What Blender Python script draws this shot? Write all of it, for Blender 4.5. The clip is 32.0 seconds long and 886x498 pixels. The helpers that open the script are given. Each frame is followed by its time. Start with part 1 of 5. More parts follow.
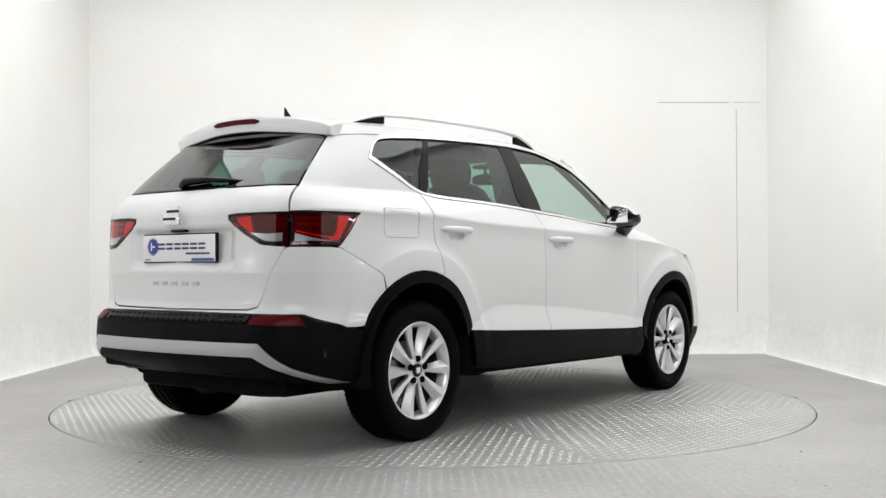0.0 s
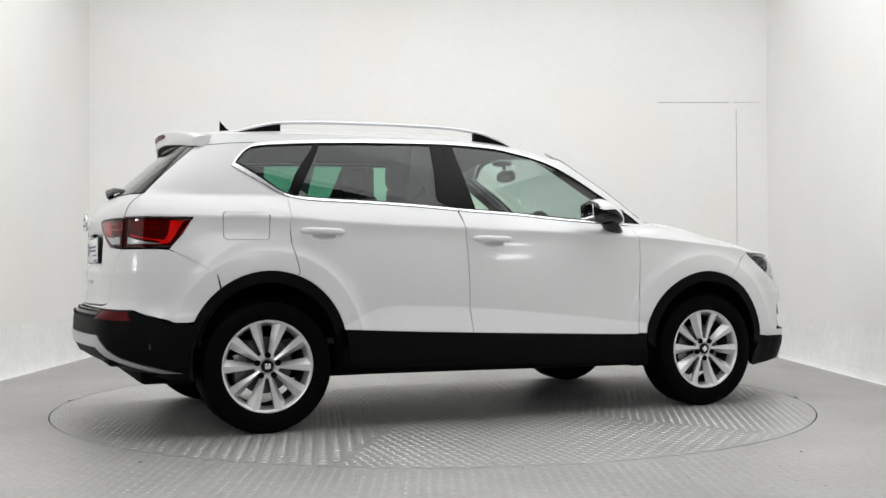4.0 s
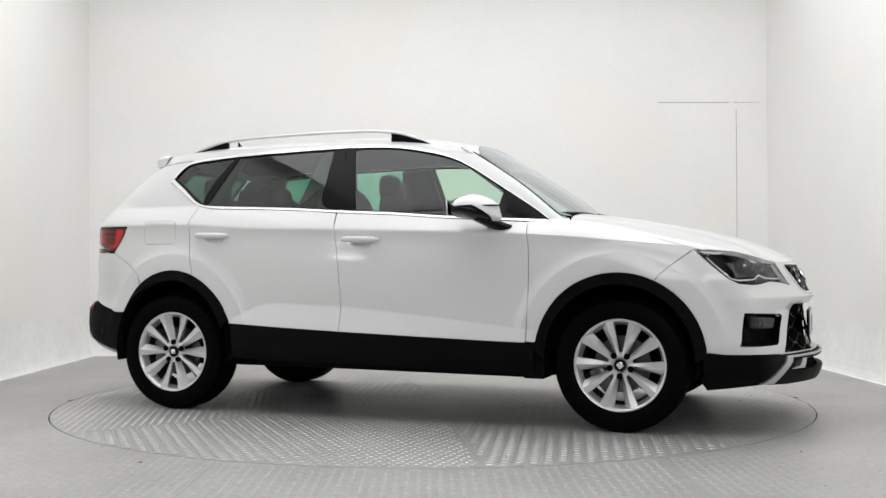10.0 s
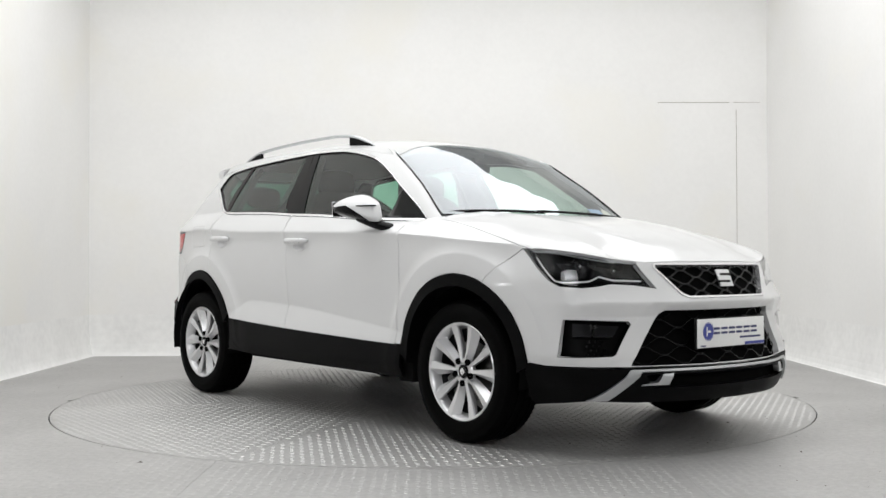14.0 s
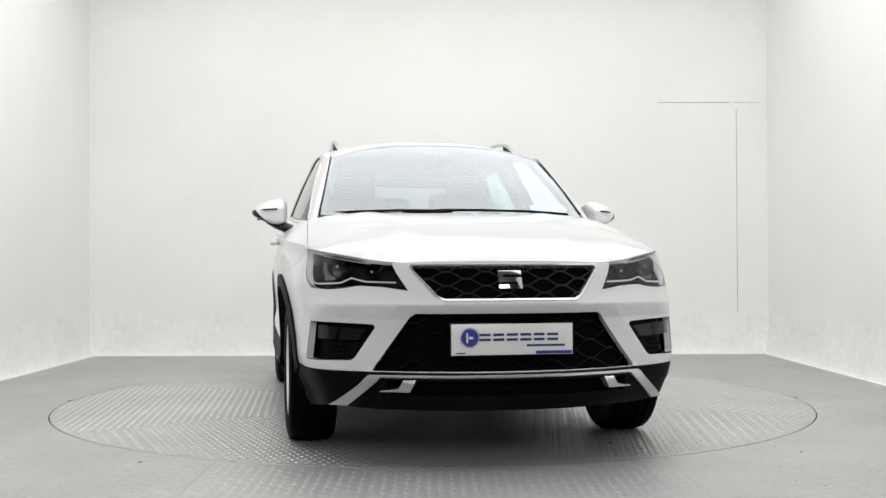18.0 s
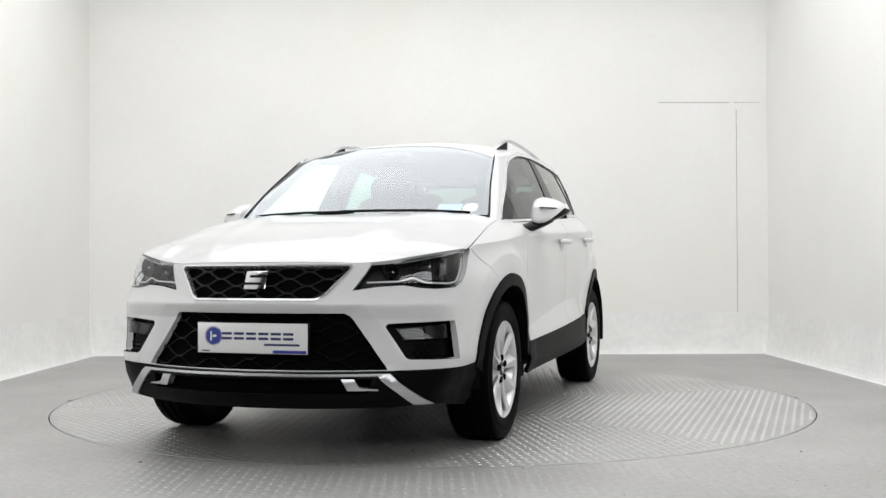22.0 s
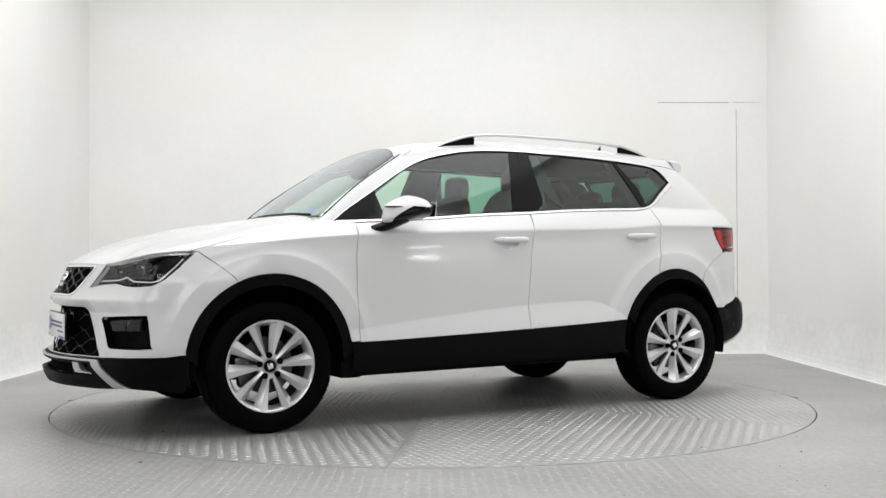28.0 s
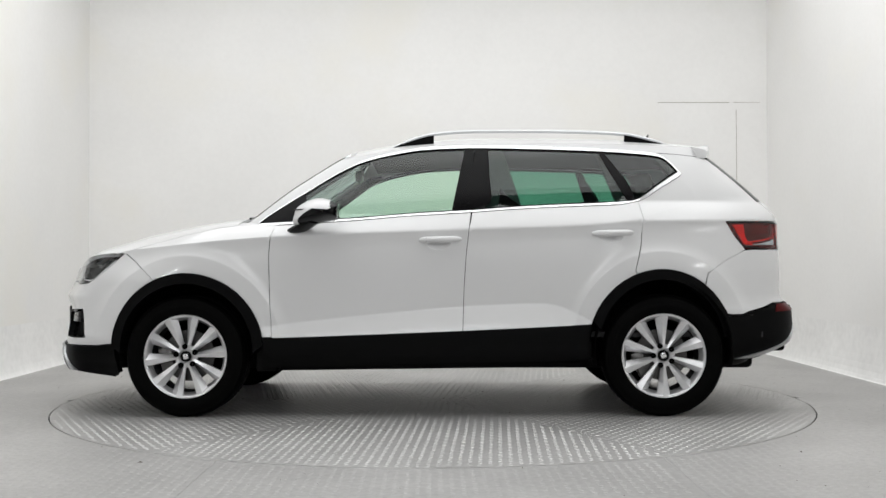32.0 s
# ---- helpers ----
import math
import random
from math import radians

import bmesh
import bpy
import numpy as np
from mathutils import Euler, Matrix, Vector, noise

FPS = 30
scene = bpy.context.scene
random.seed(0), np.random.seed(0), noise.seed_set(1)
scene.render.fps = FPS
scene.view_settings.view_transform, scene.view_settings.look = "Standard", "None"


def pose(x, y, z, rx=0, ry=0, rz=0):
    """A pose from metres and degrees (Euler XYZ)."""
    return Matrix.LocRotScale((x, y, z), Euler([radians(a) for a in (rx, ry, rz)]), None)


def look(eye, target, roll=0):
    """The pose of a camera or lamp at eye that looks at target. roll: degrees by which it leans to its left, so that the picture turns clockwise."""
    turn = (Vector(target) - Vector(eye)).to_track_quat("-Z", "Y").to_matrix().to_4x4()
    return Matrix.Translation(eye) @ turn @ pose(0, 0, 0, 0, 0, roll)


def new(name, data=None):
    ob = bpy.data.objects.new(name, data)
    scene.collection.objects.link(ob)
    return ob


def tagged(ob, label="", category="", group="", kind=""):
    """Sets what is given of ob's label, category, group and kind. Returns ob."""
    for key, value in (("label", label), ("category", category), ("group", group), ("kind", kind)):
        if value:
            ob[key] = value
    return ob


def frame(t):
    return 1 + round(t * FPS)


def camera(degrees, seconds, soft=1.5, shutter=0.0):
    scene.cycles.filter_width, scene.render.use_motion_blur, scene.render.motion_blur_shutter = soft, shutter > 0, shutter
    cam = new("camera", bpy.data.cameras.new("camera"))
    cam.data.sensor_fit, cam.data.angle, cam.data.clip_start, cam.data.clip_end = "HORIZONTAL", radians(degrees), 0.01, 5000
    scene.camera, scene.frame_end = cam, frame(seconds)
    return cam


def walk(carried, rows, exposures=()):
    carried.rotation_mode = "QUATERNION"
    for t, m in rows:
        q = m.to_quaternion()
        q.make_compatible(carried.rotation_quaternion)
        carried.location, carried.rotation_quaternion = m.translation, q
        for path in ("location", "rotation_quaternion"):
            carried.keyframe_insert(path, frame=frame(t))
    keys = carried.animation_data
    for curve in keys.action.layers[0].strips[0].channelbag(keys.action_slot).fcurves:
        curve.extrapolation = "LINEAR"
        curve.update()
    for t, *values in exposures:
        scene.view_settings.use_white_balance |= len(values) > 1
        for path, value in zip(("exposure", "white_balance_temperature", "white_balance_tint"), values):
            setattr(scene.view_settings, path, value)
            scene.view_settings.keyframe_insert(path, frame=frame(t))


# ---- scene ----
# ---- the camera stands still on a tripod; the car turns on a turntable ----
cam = camera(45.6, 32.0)
EYE = pose(0.0, -6.581, 0.827, 90.94, 0.18, -0.51)
walk(cam, [(0.0, EYE), (32.0, EYE)], exposures=[(0.0, 0.16), (3.0, 0.02), (7.0, -0.16), (10.0, -0.03), (14.0, 0.02), (19.0, 0.06), (23.0, 0.05), (28.0, 0.06), (31.0, 0.0), (32.0, -0.11)])

# heading of the car and of the turntable, in degrees, time by time
TURN = [(0.0, 52.1), (1.0, 45.0), (2.0, 37.8), (3.0, 30.5), (3.5, 26.9), (5.5, 12.4), (6.5, 5.3), (7.5, -1.9), (8.5, -9.4),
        (9.5, -16.9), (10.5, -24.4), (11.5, -31.8), (12.5, -39.2), (13.5, -46.5), (14.5, -53.9), (16.5, -68.6),
        (17.5, -75.9), (18.5, -83.3), (19.5, -90.7), (20.5, -98.0), (21.5, -105.0), (22.5, -111.8), (23.5, -118.8),
        (24.5, -126.1), (25.5, -133.5), (27.5, -148.3), (28.5, -155.7), (29.5, -163.2), (30.5, -170.7), (31.2, -175.9), (32.0, -182.0)]
CAR_OFF = -0.076          # the car stands this far off the turntable's axis

# ---- light: a dim hall, and a large soft ceiling light over the turntable ----
world = bpy.data.worlds.new("hall")
scene.world = world
world.use_nodes = True
world.node_tree.nodes["Background"].inputs[0].default_value = (0.9, 0.95, 1.0, 1)
world.node_tree.nodes["Background"].inputs[1].default_value = 0.02


def area_lamp(name, x, y, z, sx, sy, watts, target, colour=(0.985, 0.995, 1)):
    data = bpy.data.lights.new(name, "AREA")
    data.shape, data.size, data.size_y, data.energy, data.color = "RECTANGLE", sx, sy, watts, colour
    ob = new(name, data)
    ob.matrix_world = look((x, y, z), target)
    return ob


area_lamp("ceiling_softbox", 0, 0.1, 3.95, 6.0, 4.2, 160, (0, 0.11, 0))
area_lamp("front_ceiling_softbox", 0, -2.65, 3.95, 6.0, 1.3, 34, (0, -2.64, 0))
# fill added behind the camera to lift car and walls; no known lamp
area_lamp("front_fill", 0, -7.6, 3.0, 5.0, 1.8, 110, (0, -0.5, 0.6))
# two small lamps on stands at the mouth of the booth; they show as streaks on the doors
area_lamp("stand_lamp", -2.45, -2.6, 0.95, 0.26, 0.10, 2.0, (0, -0.3, 0.86))
area_lamp("stand_lamp", 2.45, -2.6, 0.95, 0.26, 0.10, 2.0, (0, -0.3, 0.86))
# ---- materials ----
def shade(name, base=(0.8, 0.8, 0.8), rough=0.5, metal=0.0, coat=0.0, grain=0.0, scale=40.0, bump=0.0, tint=None, big=0.0, bigscale=1.5,
          ior=1.5, coat_rough=0.04):
    """A Principled material; base varied by fine noise (grain), by large stains (big), and with a bump."""
    m = bpy.data.materials.new(name)
    m.use_nodes = True
    nt = m.node_tree
    b = nt.nodes["Principled BSDF"]
    b.inputs["Roughness"].default_value, b.inputs["Metallic"].default_value, b.inputs["IOR"].default_value = rough, metal, ior
    b.inputs["Coat Weight"].default_value, b.inputs["Coat Roughness"].default_value = coat, coat_rough
    b.inputs["Base Color"].default_value = (*base, 1)
    tc = nt.nodes.new("ShaderNodeTexCoord")
    out = None
    if grain or big:
        out = nt.nodes.new("ShaderNodeRGB").outputs[0]
        out.default_value = (*base, 1)
        for amount, sc, det in ((grain, scale, 5), (big, bigscale, 3)):
            if not amount:
                continue
            n = nt.nodes.new("ShaderNodeTexNoise")
            n.inputs["Scale"].default_value, n.inputs["Detail"].default_value = sc, det
            nt.links.new(tc.outputs["Object"], n.inputs["Vector"])
            r = nt.nodes.new("ShaderNodeMapRange")
            r.inputs["From Min"].default_value, r.inputs["From Max"].default_value = 0.3, 0.7
            r.inputs["To Min"].default_value, r.inputs["To Max"].default_value = 1 - amount, 1 + amount * 0.5
            nt.links.new(n.outputs["Fac"], r.inputs["Value"])
            mul = nt.nodes.new("ShaderNodeVectorMath")
            mul.operation = "SCALE"
            nt.links.new(out, mul.inputs[0])
            nt.links.new(r.outputs[0], mul.inputs["Scale"])
            out = mul.outputs[0]
        nt.links.new(out, b.inputs["Base Color"])
    if tint:
        n = nt.nodes.new("ShaderNodeTexNoise")
        n.inputs["Scale"].default_value, n.inputs["Detail"].default_value = 0.9, 4
        nt.links.new(tc.outputs["Object"], n.inputs["Vector"])
        r = nt.nodes.new("ShaderNodeMapRange")
        r.inputs["From Min"].default_value, r.inputs["From Max"].default_value = 0.5, 0.75
        nt.links.new(n.outputs["Fac"], r.inputs["Value"])
        mx = nt.nodes.new("ShaderNodeMix")
        mx.data_type = "RGBA"
        nt.links.new(r.outputs[0], mx.inputs[0])
        nt.links.new(out, mx.inputs[6])
        mx.inputs[7].default_value = (*tint, 1)
        nt.links.new(mx.outputs[2], b.inputs["Base Color"])
    if bump:
        n = nt.nodes.new("ShaderNodeTexNoise")
        n.inputs["Scale"].default_value, n.inputs["Detail"].default_value = scale * 2, 4
        nt.links.new(tc.outputs["Object"], n.inputs["Vector"])
        bp = nt.nodes.new("ShaderNodeBump")
        bp.inputs["Strength"].default_value, bp.inputs["Distance"].default_value = bump, 0.002
        nt.links.new(n.outputs["Fac"], bp.inputs["Height"])
        nt.links.new(bp.outputs[0], b.inputs["Normal"])
    return m


def glazing(name, tint, gloss=(1, 1, 1), f0=0.07, power=5.0):
    """A thin pane: tinted see-through with mirror gloss that grows towards grazing angles (Schlick, from f0)."""
    m = bpy.data.materials.new(name)
    m.use_nodes = True
    nt = m.node_tree
    nt.nodes.remove(nt.nodes["Principled BSDF"])
    tr, gl, mix, lw, pw, sc = (nt.nodes.new("ShaderNode" + k) for k in ("BsdfTransparent", "BsdfGlossy", "MixShader", "LayerWeight", "Math", "Math"))
    tr.inputs[0].default_value = (*tint, 1)
    gl.inputs["Color"].default_value, gl.inputs["Roughness"].default_value = (*gloss, 1), 0.01
    lw.inputs["Blend"].default_value = 0.5
    pw.operation, sc.operation = "POWER", "MULTIPLY_ADD"
    pw.inputs[1].default_value, sc.inputs[1].default_value, sc.inputs[2].default_value = power, 1 - f0, f0
    nt.links.new(lw.outputs["Facing"], pw.inputs[0])
    nt.links.new(pw.outputs[0], sc.inputs[0])
    nt.links.new(sc.outputs[0], mix.inputs[0])
    nt.links.new(tr.outputs[0], mix.inputs[1])
    nt.links.new(gl.outputs[0], mix.inputs[2])
    nt.links.new(mix.outputs[0], nt.nodes["Material Output"].inputs["Surface"])
    return m


WALL = shade("white wall paint", (0.89, 0.882, 0.866), 0.75, tint=(0.88, 0.86, 0.805), grain=0.015, scale=25, bump=0.03, big=0.04, bigscale=0.7)
COVE = shade("white painted cove", (0.90, 0.895, 0.88), 0.7, grain=0.05, scale=18, bump=0.2, big=0.05, bigscale=2.5)
STEEL = shade("worn grey tread plate", (0.495, 0.488, 0.479), 0.47, metal=0.58, grain=0.12, scale=30, bump=0.1, big=0.12, bigscale=1.3)
WORN = shade("dusty raised tread", (0.515, 0.508, 0.499), 0.47, metal=0.58, grain=0.12, scale=60, big=0.12, bigscale=1.3)
STUD = shade("worn raised tread", (0.60, 0.593, 0.584), 0.36, metal=0.78, grain=0.12, scale=60, big=0.12, bigscale=1.3)
GAPSHADE = shade("dark shade below the plates", (0.02, 0.02, 0.02), 0.8)
# near-black stands in for a hall with little light
HALL = shade("dark unlit hall", (0.06, 0.06, 0.063), 0.8, grain=0.06, scale=10, big=0.1)
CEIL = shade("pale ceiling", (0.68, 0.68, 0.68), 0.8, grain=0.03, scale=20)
CRACK = shade("grimy panel joint", (0.38, 0.35, 0.30), 0.8, grain=0.2, scale=15)
PAINT = shade("white car paint", (0.72, 0.72, 0.722), 0.3, coat=0.6, grain=0.012, scale=300, big=0.015, bigscale=2, coat_rough=0.1, ior=1.36)
CLAD = shade("black textured plastic", (0.0016, 0.0016, 0.0018), 0.5, ior=1.17, grain=0.15, scale=400, bump=0.08, big=0.1)
GLOSSBLACK = shade("gloss black trim", (0.003, 0.003, 0.0033), 0.2, ior=1.25)
CHROME = shade("bright chrome strip", (0.88, 0.88, 0.89), 0.2, metal=0.75)
SATIN = shade("satin silver plastic", (0.52, 0.53, 0.54), 0.34, metal=0.85, grain=0.02, scale=200)
ALLOY = shade("silver wheel paint", (0.70, 0.70, 0.71), 0.32, metal=0.72, coat=0.1, grain=0.02, scale=200, big=0.04, bigscale=8)
RUBBER = shade("black tyre rubber", (0.0015, 0.0015, 0.0015), 0.6, ior=1.12, grain=0.2, scale=80, bump=0.1)
UNDER = shade("dark underbody", (0.006, 0.006, 0.006), 0.8, ior=1.15, grain=0.2, scale=20)
# near-black for recesses and gaps, their shade put into the colour
INNER = shade("dark shade fill", (0.003, 0.003, 0.003), 0.9, ior=1.1)
BAR = shade("black grille plastic", (0.009, 0.009, 0.0095), 0.32, ior=1.4)
CLOTH = shade("charcoal seat cloth", (0.016, 0.0165, 0.018), 0.85, grain=0.2, scale=250, bump=0.3)
SOFT = shade("dark grey dashboard plastic", (0.012, 0.012, 0.013), 0.6, grain=0.1, scale=200, bump=0.2)
LINER = shade("grey headliner", (0.10, 0.10, 0.098), 0.9, grain=0.06, scale=120)
REDLAMP = shade("red lamp plastic", (0.16, 0.005, 0.008), 0.15, coat=1.0, grain=0.2, scale=30)
DEEPRED = shade("deep red lamp plastic", (0.075, 0.003, 0.004), 0.3, ior=1.2)
BRIGHTRED = shade("bright red lamp guide and glint", (0.85, 0.03, 0.02), 0.25, coat=1.0, grain=0.25, scale=25)
FOGGREY = shade("grey fog lamp insert", (0.02, 0.02, 0.022), 0.3)
LAMPGREY = shade("dark grey lamp reflector", (0.15, 0.15, 0.155), 0.2, metal=0.95)
CLEARLAMP = shade("clear ribbed lamp plastic", (0.42, 0.42, 0.43), 0.22, metal=0.6, coat=1.0)
REFLECTOR = shade("lamp reflector", (0.75, 0.76, 0.78), 0.12, metal=1.0)
MIRROR = shade("mirror glass", (0.80, 0.81, 0.82), 0.02, metal=1.0)
BEZEL = shade("dark lamp bezel", (0.014, 0.014, 0.015), 0.25, ior=1.4)
DRL = shade("white light guide", (0.8, 0.8, 0.8), 0.2, coat=1.0)
PLATE = shade("white plate plastic", (0.80, 0.80, 0.79), 0.3, coat=0.4, grain=0.03, scale=60)
BLUE = shade("blue plate print", (0.035, 0.05, 0.28), 0.35)
NAVY = shade("dark blue print", (0.02, 0.025, 0.11), 0.4)
PAPER = shade("pale blue paper", (0.35, 0.50, 0.75), 0.8)
CREAM = shade("cream paper disc", (0.75, 0.68, 0.58), 0.8)
DISC = shade("brake disc steel", (0.12, 0.118, 0.115), 0.35, metal=1.0, grain=0.15, scale=60)
SIDEGLASS = glazing("light green side glass", (0.72, 0.88, 0.78), f0=0.06)
REARGLASS = glazing("green tinted rear glass", (0.27, 0.53, 0.42), f0=0.065)
SCREENGLASS = glazing("clear windscreen glass", (0.80, 0.88, 0.86), (0.93, 0.965, 1.0), f0=0.18, power=3.0)
TAILGLASS = glazing("dark tinted rear screen", (0.15, 0.25, 0.21), f0=0.07)
FOGLENS = glazing("smoked fog lamp lens", (0.5, 0.5, 0.51), f0=0.03)
LENS = glazing("clear lamp lens", (0.93, 0.94, 0.95), f0=0.04, power=4.0)
# ---- helpers for meshes ----
def mesh_ob(name, verts, faces, material, parent=None, label="", smooth=False):
    me = bpy.data.meshes.new(name)
    me.from_pydata([tuple(v) for v in verts], [], [tuple(f) for f in faces])
    me.materials.append(material)
    if smooth:
        me.shade_smooth()
    ob = new(name, me)
    if parent:
        ob.parent = parent
    if label:
        ob["label"] = label
    return ob


def part(name, bm, material, parent, label="", smooth=True, bevel=0.0, angle=35):
    """Links a bmesh as one mesh object under a thing or a part."""
    me = bpy.data.meshes.new(name)
    bmesh.ops.recalc_face_normals(bm, faces=bm.faces)
    for f in bm.faces:
        f.smooth = smooth
    for e in bm.edges:
        if len(e.link_faces) == 2 and e.calc_face_angle(0) > radians(angle):
            e.smooth = False
    bm.to_mesh(me)
    bm.free()
    me.materials.append(material)
    ob = new(name, me)
    if parent:
        ob.parent = parent
    if label:
        ob["label"] = label
    return ob


def box(x0, y0, z0, x1, y1, z1, bevel=0.0, seg=2):
    bm = bmesh.new()
    bmesh.ops.create_cube(bm, size=1)
    bmesh.ops.scale(bm, vec=(abs(x1 - x0), abs(y1 - y0), abs(z1 - z0)), verts=bm.verts)
    bmesh.ops.translate(bm, vec=((x0 + x1) / 2, (y0 + y1) / 2, (z0 + z1) / 2), verts=bm.verts)
    if bevel:
        bmesh.ops.bevel(bm, geom=bm.edges[:], offset=bevel, segments=seg, affect="EDGES", profile=0.5)
    return bm


def structure(ob, label, category):
    return tagged(ob, label, category, kind="structure")


# ---- the booth: three white walls with a sloped cove at their foot, grey tread-plate floor ----
XL, XR, YB, ZC, YF = -3.163, 3.09, 3.27, 4.2, -9.5
RING = 2.244
COVE_H, COVE_D = 0.385, 0.07


def wall_box(name, x0, y0, x1, y1, material, label, z0=0.0):
    return structure(part(name, box(x0, y0, z0, x1, y1, ZC), material, None, smooth=False), label, "wall")


wall_box("wall_north", XL - 0.3, YB + COVE_D, XR + 0.3, YB + 0.3, WALL, "white painted back wall of the photo booth")
wall_box("wall_west", XL - 0.3, -5.0, XL - COVE_D, YB + COVE_D, WALL, "white painted side wall of the photo booth")
wall_box("wall_east", XR + COVE_D, -5.0, XR + 0.3, YB + COVE_D, WALL, "white painted side wall of the photo booth")
# unseen shell round the camera, dark so the car's glass reflects dark
wall_box("wall_hall_west", XL - 2.3, YF, XL - 2.0, -5.0, HALL, "unseen wall closing the hall, its dimness put into dark grey")
wall_box("wall_hall_east", XR + 2.0, YF, XR + 2.3, -5.0, HALL, "unseen wall closing the hall, its dimness put into dark grey")
wall_box("wall_south", XL - 2.3, YF - 0.3, XR + 2.3, YF, HALL, "unseen wall behind the camera, its dimness put into dark grey")
wall_box("wall_return_west", XL - 2.0, -5.0, XL - 0.3, -4.8, HALL, "unseen return wall beside the booth, its dimness put into dark grey")
wall_box("wall_return_east", XR + 0.3, -5.0, XR + 2.0, -4.8, HALL, "unseen return wall beside the booth, its dimness put into dark grey")
structure(part("ceiling", box(XL - 2.3, -3.3, ZC, XR + 2.3, YB + 0.3, ZC + 0.2), CEIL, None, smooth=False), "plain pale ceiling above the booth lights", "ceiling")
# unseen ceiling past the lamps, coloured dark for the side-window reflections
structure(part("ceiling_hall", box(XL - 2.3, YF - 0.3, ZC, XR + 2.3, -3.3, ZC + 0.2), HALL, None, smooth=False), "unseen ceiling before the booth, its dimness put into dark grey", "ceiling")


def cove():
    """A concave cove that runs along the three walls, swept in plan."""
    prof = []
    for i in range(9):
        a = i / 8 * math.pi / 2
        prof.append((COVE_D * (1 - math.sin(a)), COVE_H * (1 - math.cos(a))))
    plan = [(XL, -5.0, -1, 0), (XL, YB, -1, 1), (XR, YB, 1, 1), (XR, -5.0, 1, 0)]
    verts, faces = [], []
    for x, y, dx, dy in plan:
        for d, z in prof:
            k = COVE_D - d
            verts.append((x + dx * k * 0.985, y + dy * k * 0.985, z))
    n = len(prof)
    for i in range(3):
        for j in range(n - 1):
            faces.append((i * n + j, (i + 1) * n + j, (i + 1) * n + j + 1, i * n + j + 1))
    ob = mesh_ob("cove", verts, faces, COVE)
    return structure(ob, "white painted curved cove at the foot of the booth walls, scuffed", "cove")


cove()
# joints of the access panel in the back wall
for name, x0, x1, z0, z1 in (("panel_joint", 2.864, 2.8675, 0.387, 2.30), ("panel_joint", 2.12, 2.80, 2.366, 2.371), ("panel_joint", 2.84, 3.09, 2.3675, 2.3705)):
    structure(part(name, box(x0, YB + COVE_D - 0.003, z0, x1, YB + COVE_D + 0.01, z1), CRACK, None, smooth=False), "thin grimy joint of an access panel in the wall", "joint")
# ---- tread plate floor and turntable ----
def pip_mesh(name, centres, turns, parent, high=0.0018, material=None):
    """Raised lozenges of tread plate, one mesh of many: centres, and the turn of each."""
    n = len(centres)
    c, s = np.cos(turns), np.sin(turns)
    shape = np.array([(-0.0155, 0, 0.0), (0, -0.0085, 0.0), (0.0155, 0, 0.0), (0, 0.0085, 0.0), (-0.0105, 0, 1.0), (0, -0.0055, 1.0), (0.0105, 0, 1.0), (0, 0.0055, 1.0)])
    x = centres[:, 0:1] + shape[None, :, 0] * c[:, None] - shape[None, :, 1] * s[:, None]
    y = centres[:, 1:2] + shape[None, :, 0] * s[:, None] + shape[None, :, 1] * c[:, None]
    z = np.broadcast_to(shape[None, :, 2] * high, x.shape) + 0.0002
    verts = np.stack([x, y, z], -1).reshape(-1, 3)
    quad = [(0, 1, 5, 4), (1, 2, 6, 5), (2, 3, 7, 6), (3, 0, 4, 7), (4, 5, 6, 7)]
    faces = (np.arange(n)[:, None, None] * 8 + np.array(quad)[None]).reshape(-1, 4)
    me = bpy.data.meshes.new(name)
    me.from_pydata(verts.tolist(), [], faces.tolist())
    me.materials.append(material or STUD)
    ob = new(name, me)
    ob.parent = parent
    return tagged(ob, kind="stuff")


def pips(x0, y0, x1, y1, angle, keep, pitch=0.043):
    gx, gy = np.meshgrid(np.arange(x0, x1, pitch), np.arange(y0, y1, pitch))
    i, j = np.meshgrid(np.arange(gx.shape[1]), np.arange(gx.shape[0]))
    c, s = math.cos(angle), math.sin(angle)
    P = np.stack([gx.ravel() * c - gy.ravel() * s, gx.ravel() * s + gy.ravel() * c], 1)
    T = np.where((i + j).ravel() % 2 == 0, angle + math.pi / 4, angle - math.pi / 4)
    ok = keep(P)
    return P[ok], T[ok]


# near-black sheet below the plates: shade of ring gap and seams as colour
structure(mesh_ob("gap_backing", [(-2.5, -2.5, -0.03), (2.5, -2.5, -0.03), (2.5, 2.5, -0.03), (-2.5, 2.5, -0.03)], [(0, 1, 2, 3)], GAPSHADE), "near-black sheet below the plates that puts shade into the ring gap", "pit")
floor = structure(new("floor"), "grey steel tread-plate floor, worn and dusty", "floor")


def fixed_plate(x0, x1, y0, y1):
    """A floor plate between two lines of x, with the turntable's round cut out of it."""
    g = 0.0007
    x0, x1, y0, y1 = x0 + g, x1 - g, y0 + g, y1 - g
    r = RING + 0.007
    bm = bmesh.new()
    n = max(8, int((x1 - x0) / 0.03))
    cols = []
    for i in range(n + 1):
        x = x0 + (x1 - x0) * i / n
        h = math.sqrt(max(r * r - x * x, 0))
        a, b = (max(y0, h), y1) if y1 > 0 and y0 >= -g * 2 else (y0, min(y1, -h))
        cols.append((bm.verts.new((x, a, 0)), bm.verts.new((x, b, 0))))
    for p, q in zip(cols, cols[1:]):
        bm.faces.new((p[0], q[0], q[1], p[1]))
    edge = [e for e in bm.edges if len(e.link_faces) == 1]
    res = bmesh.ops.extrude_edge_only(bm, edges=edge)
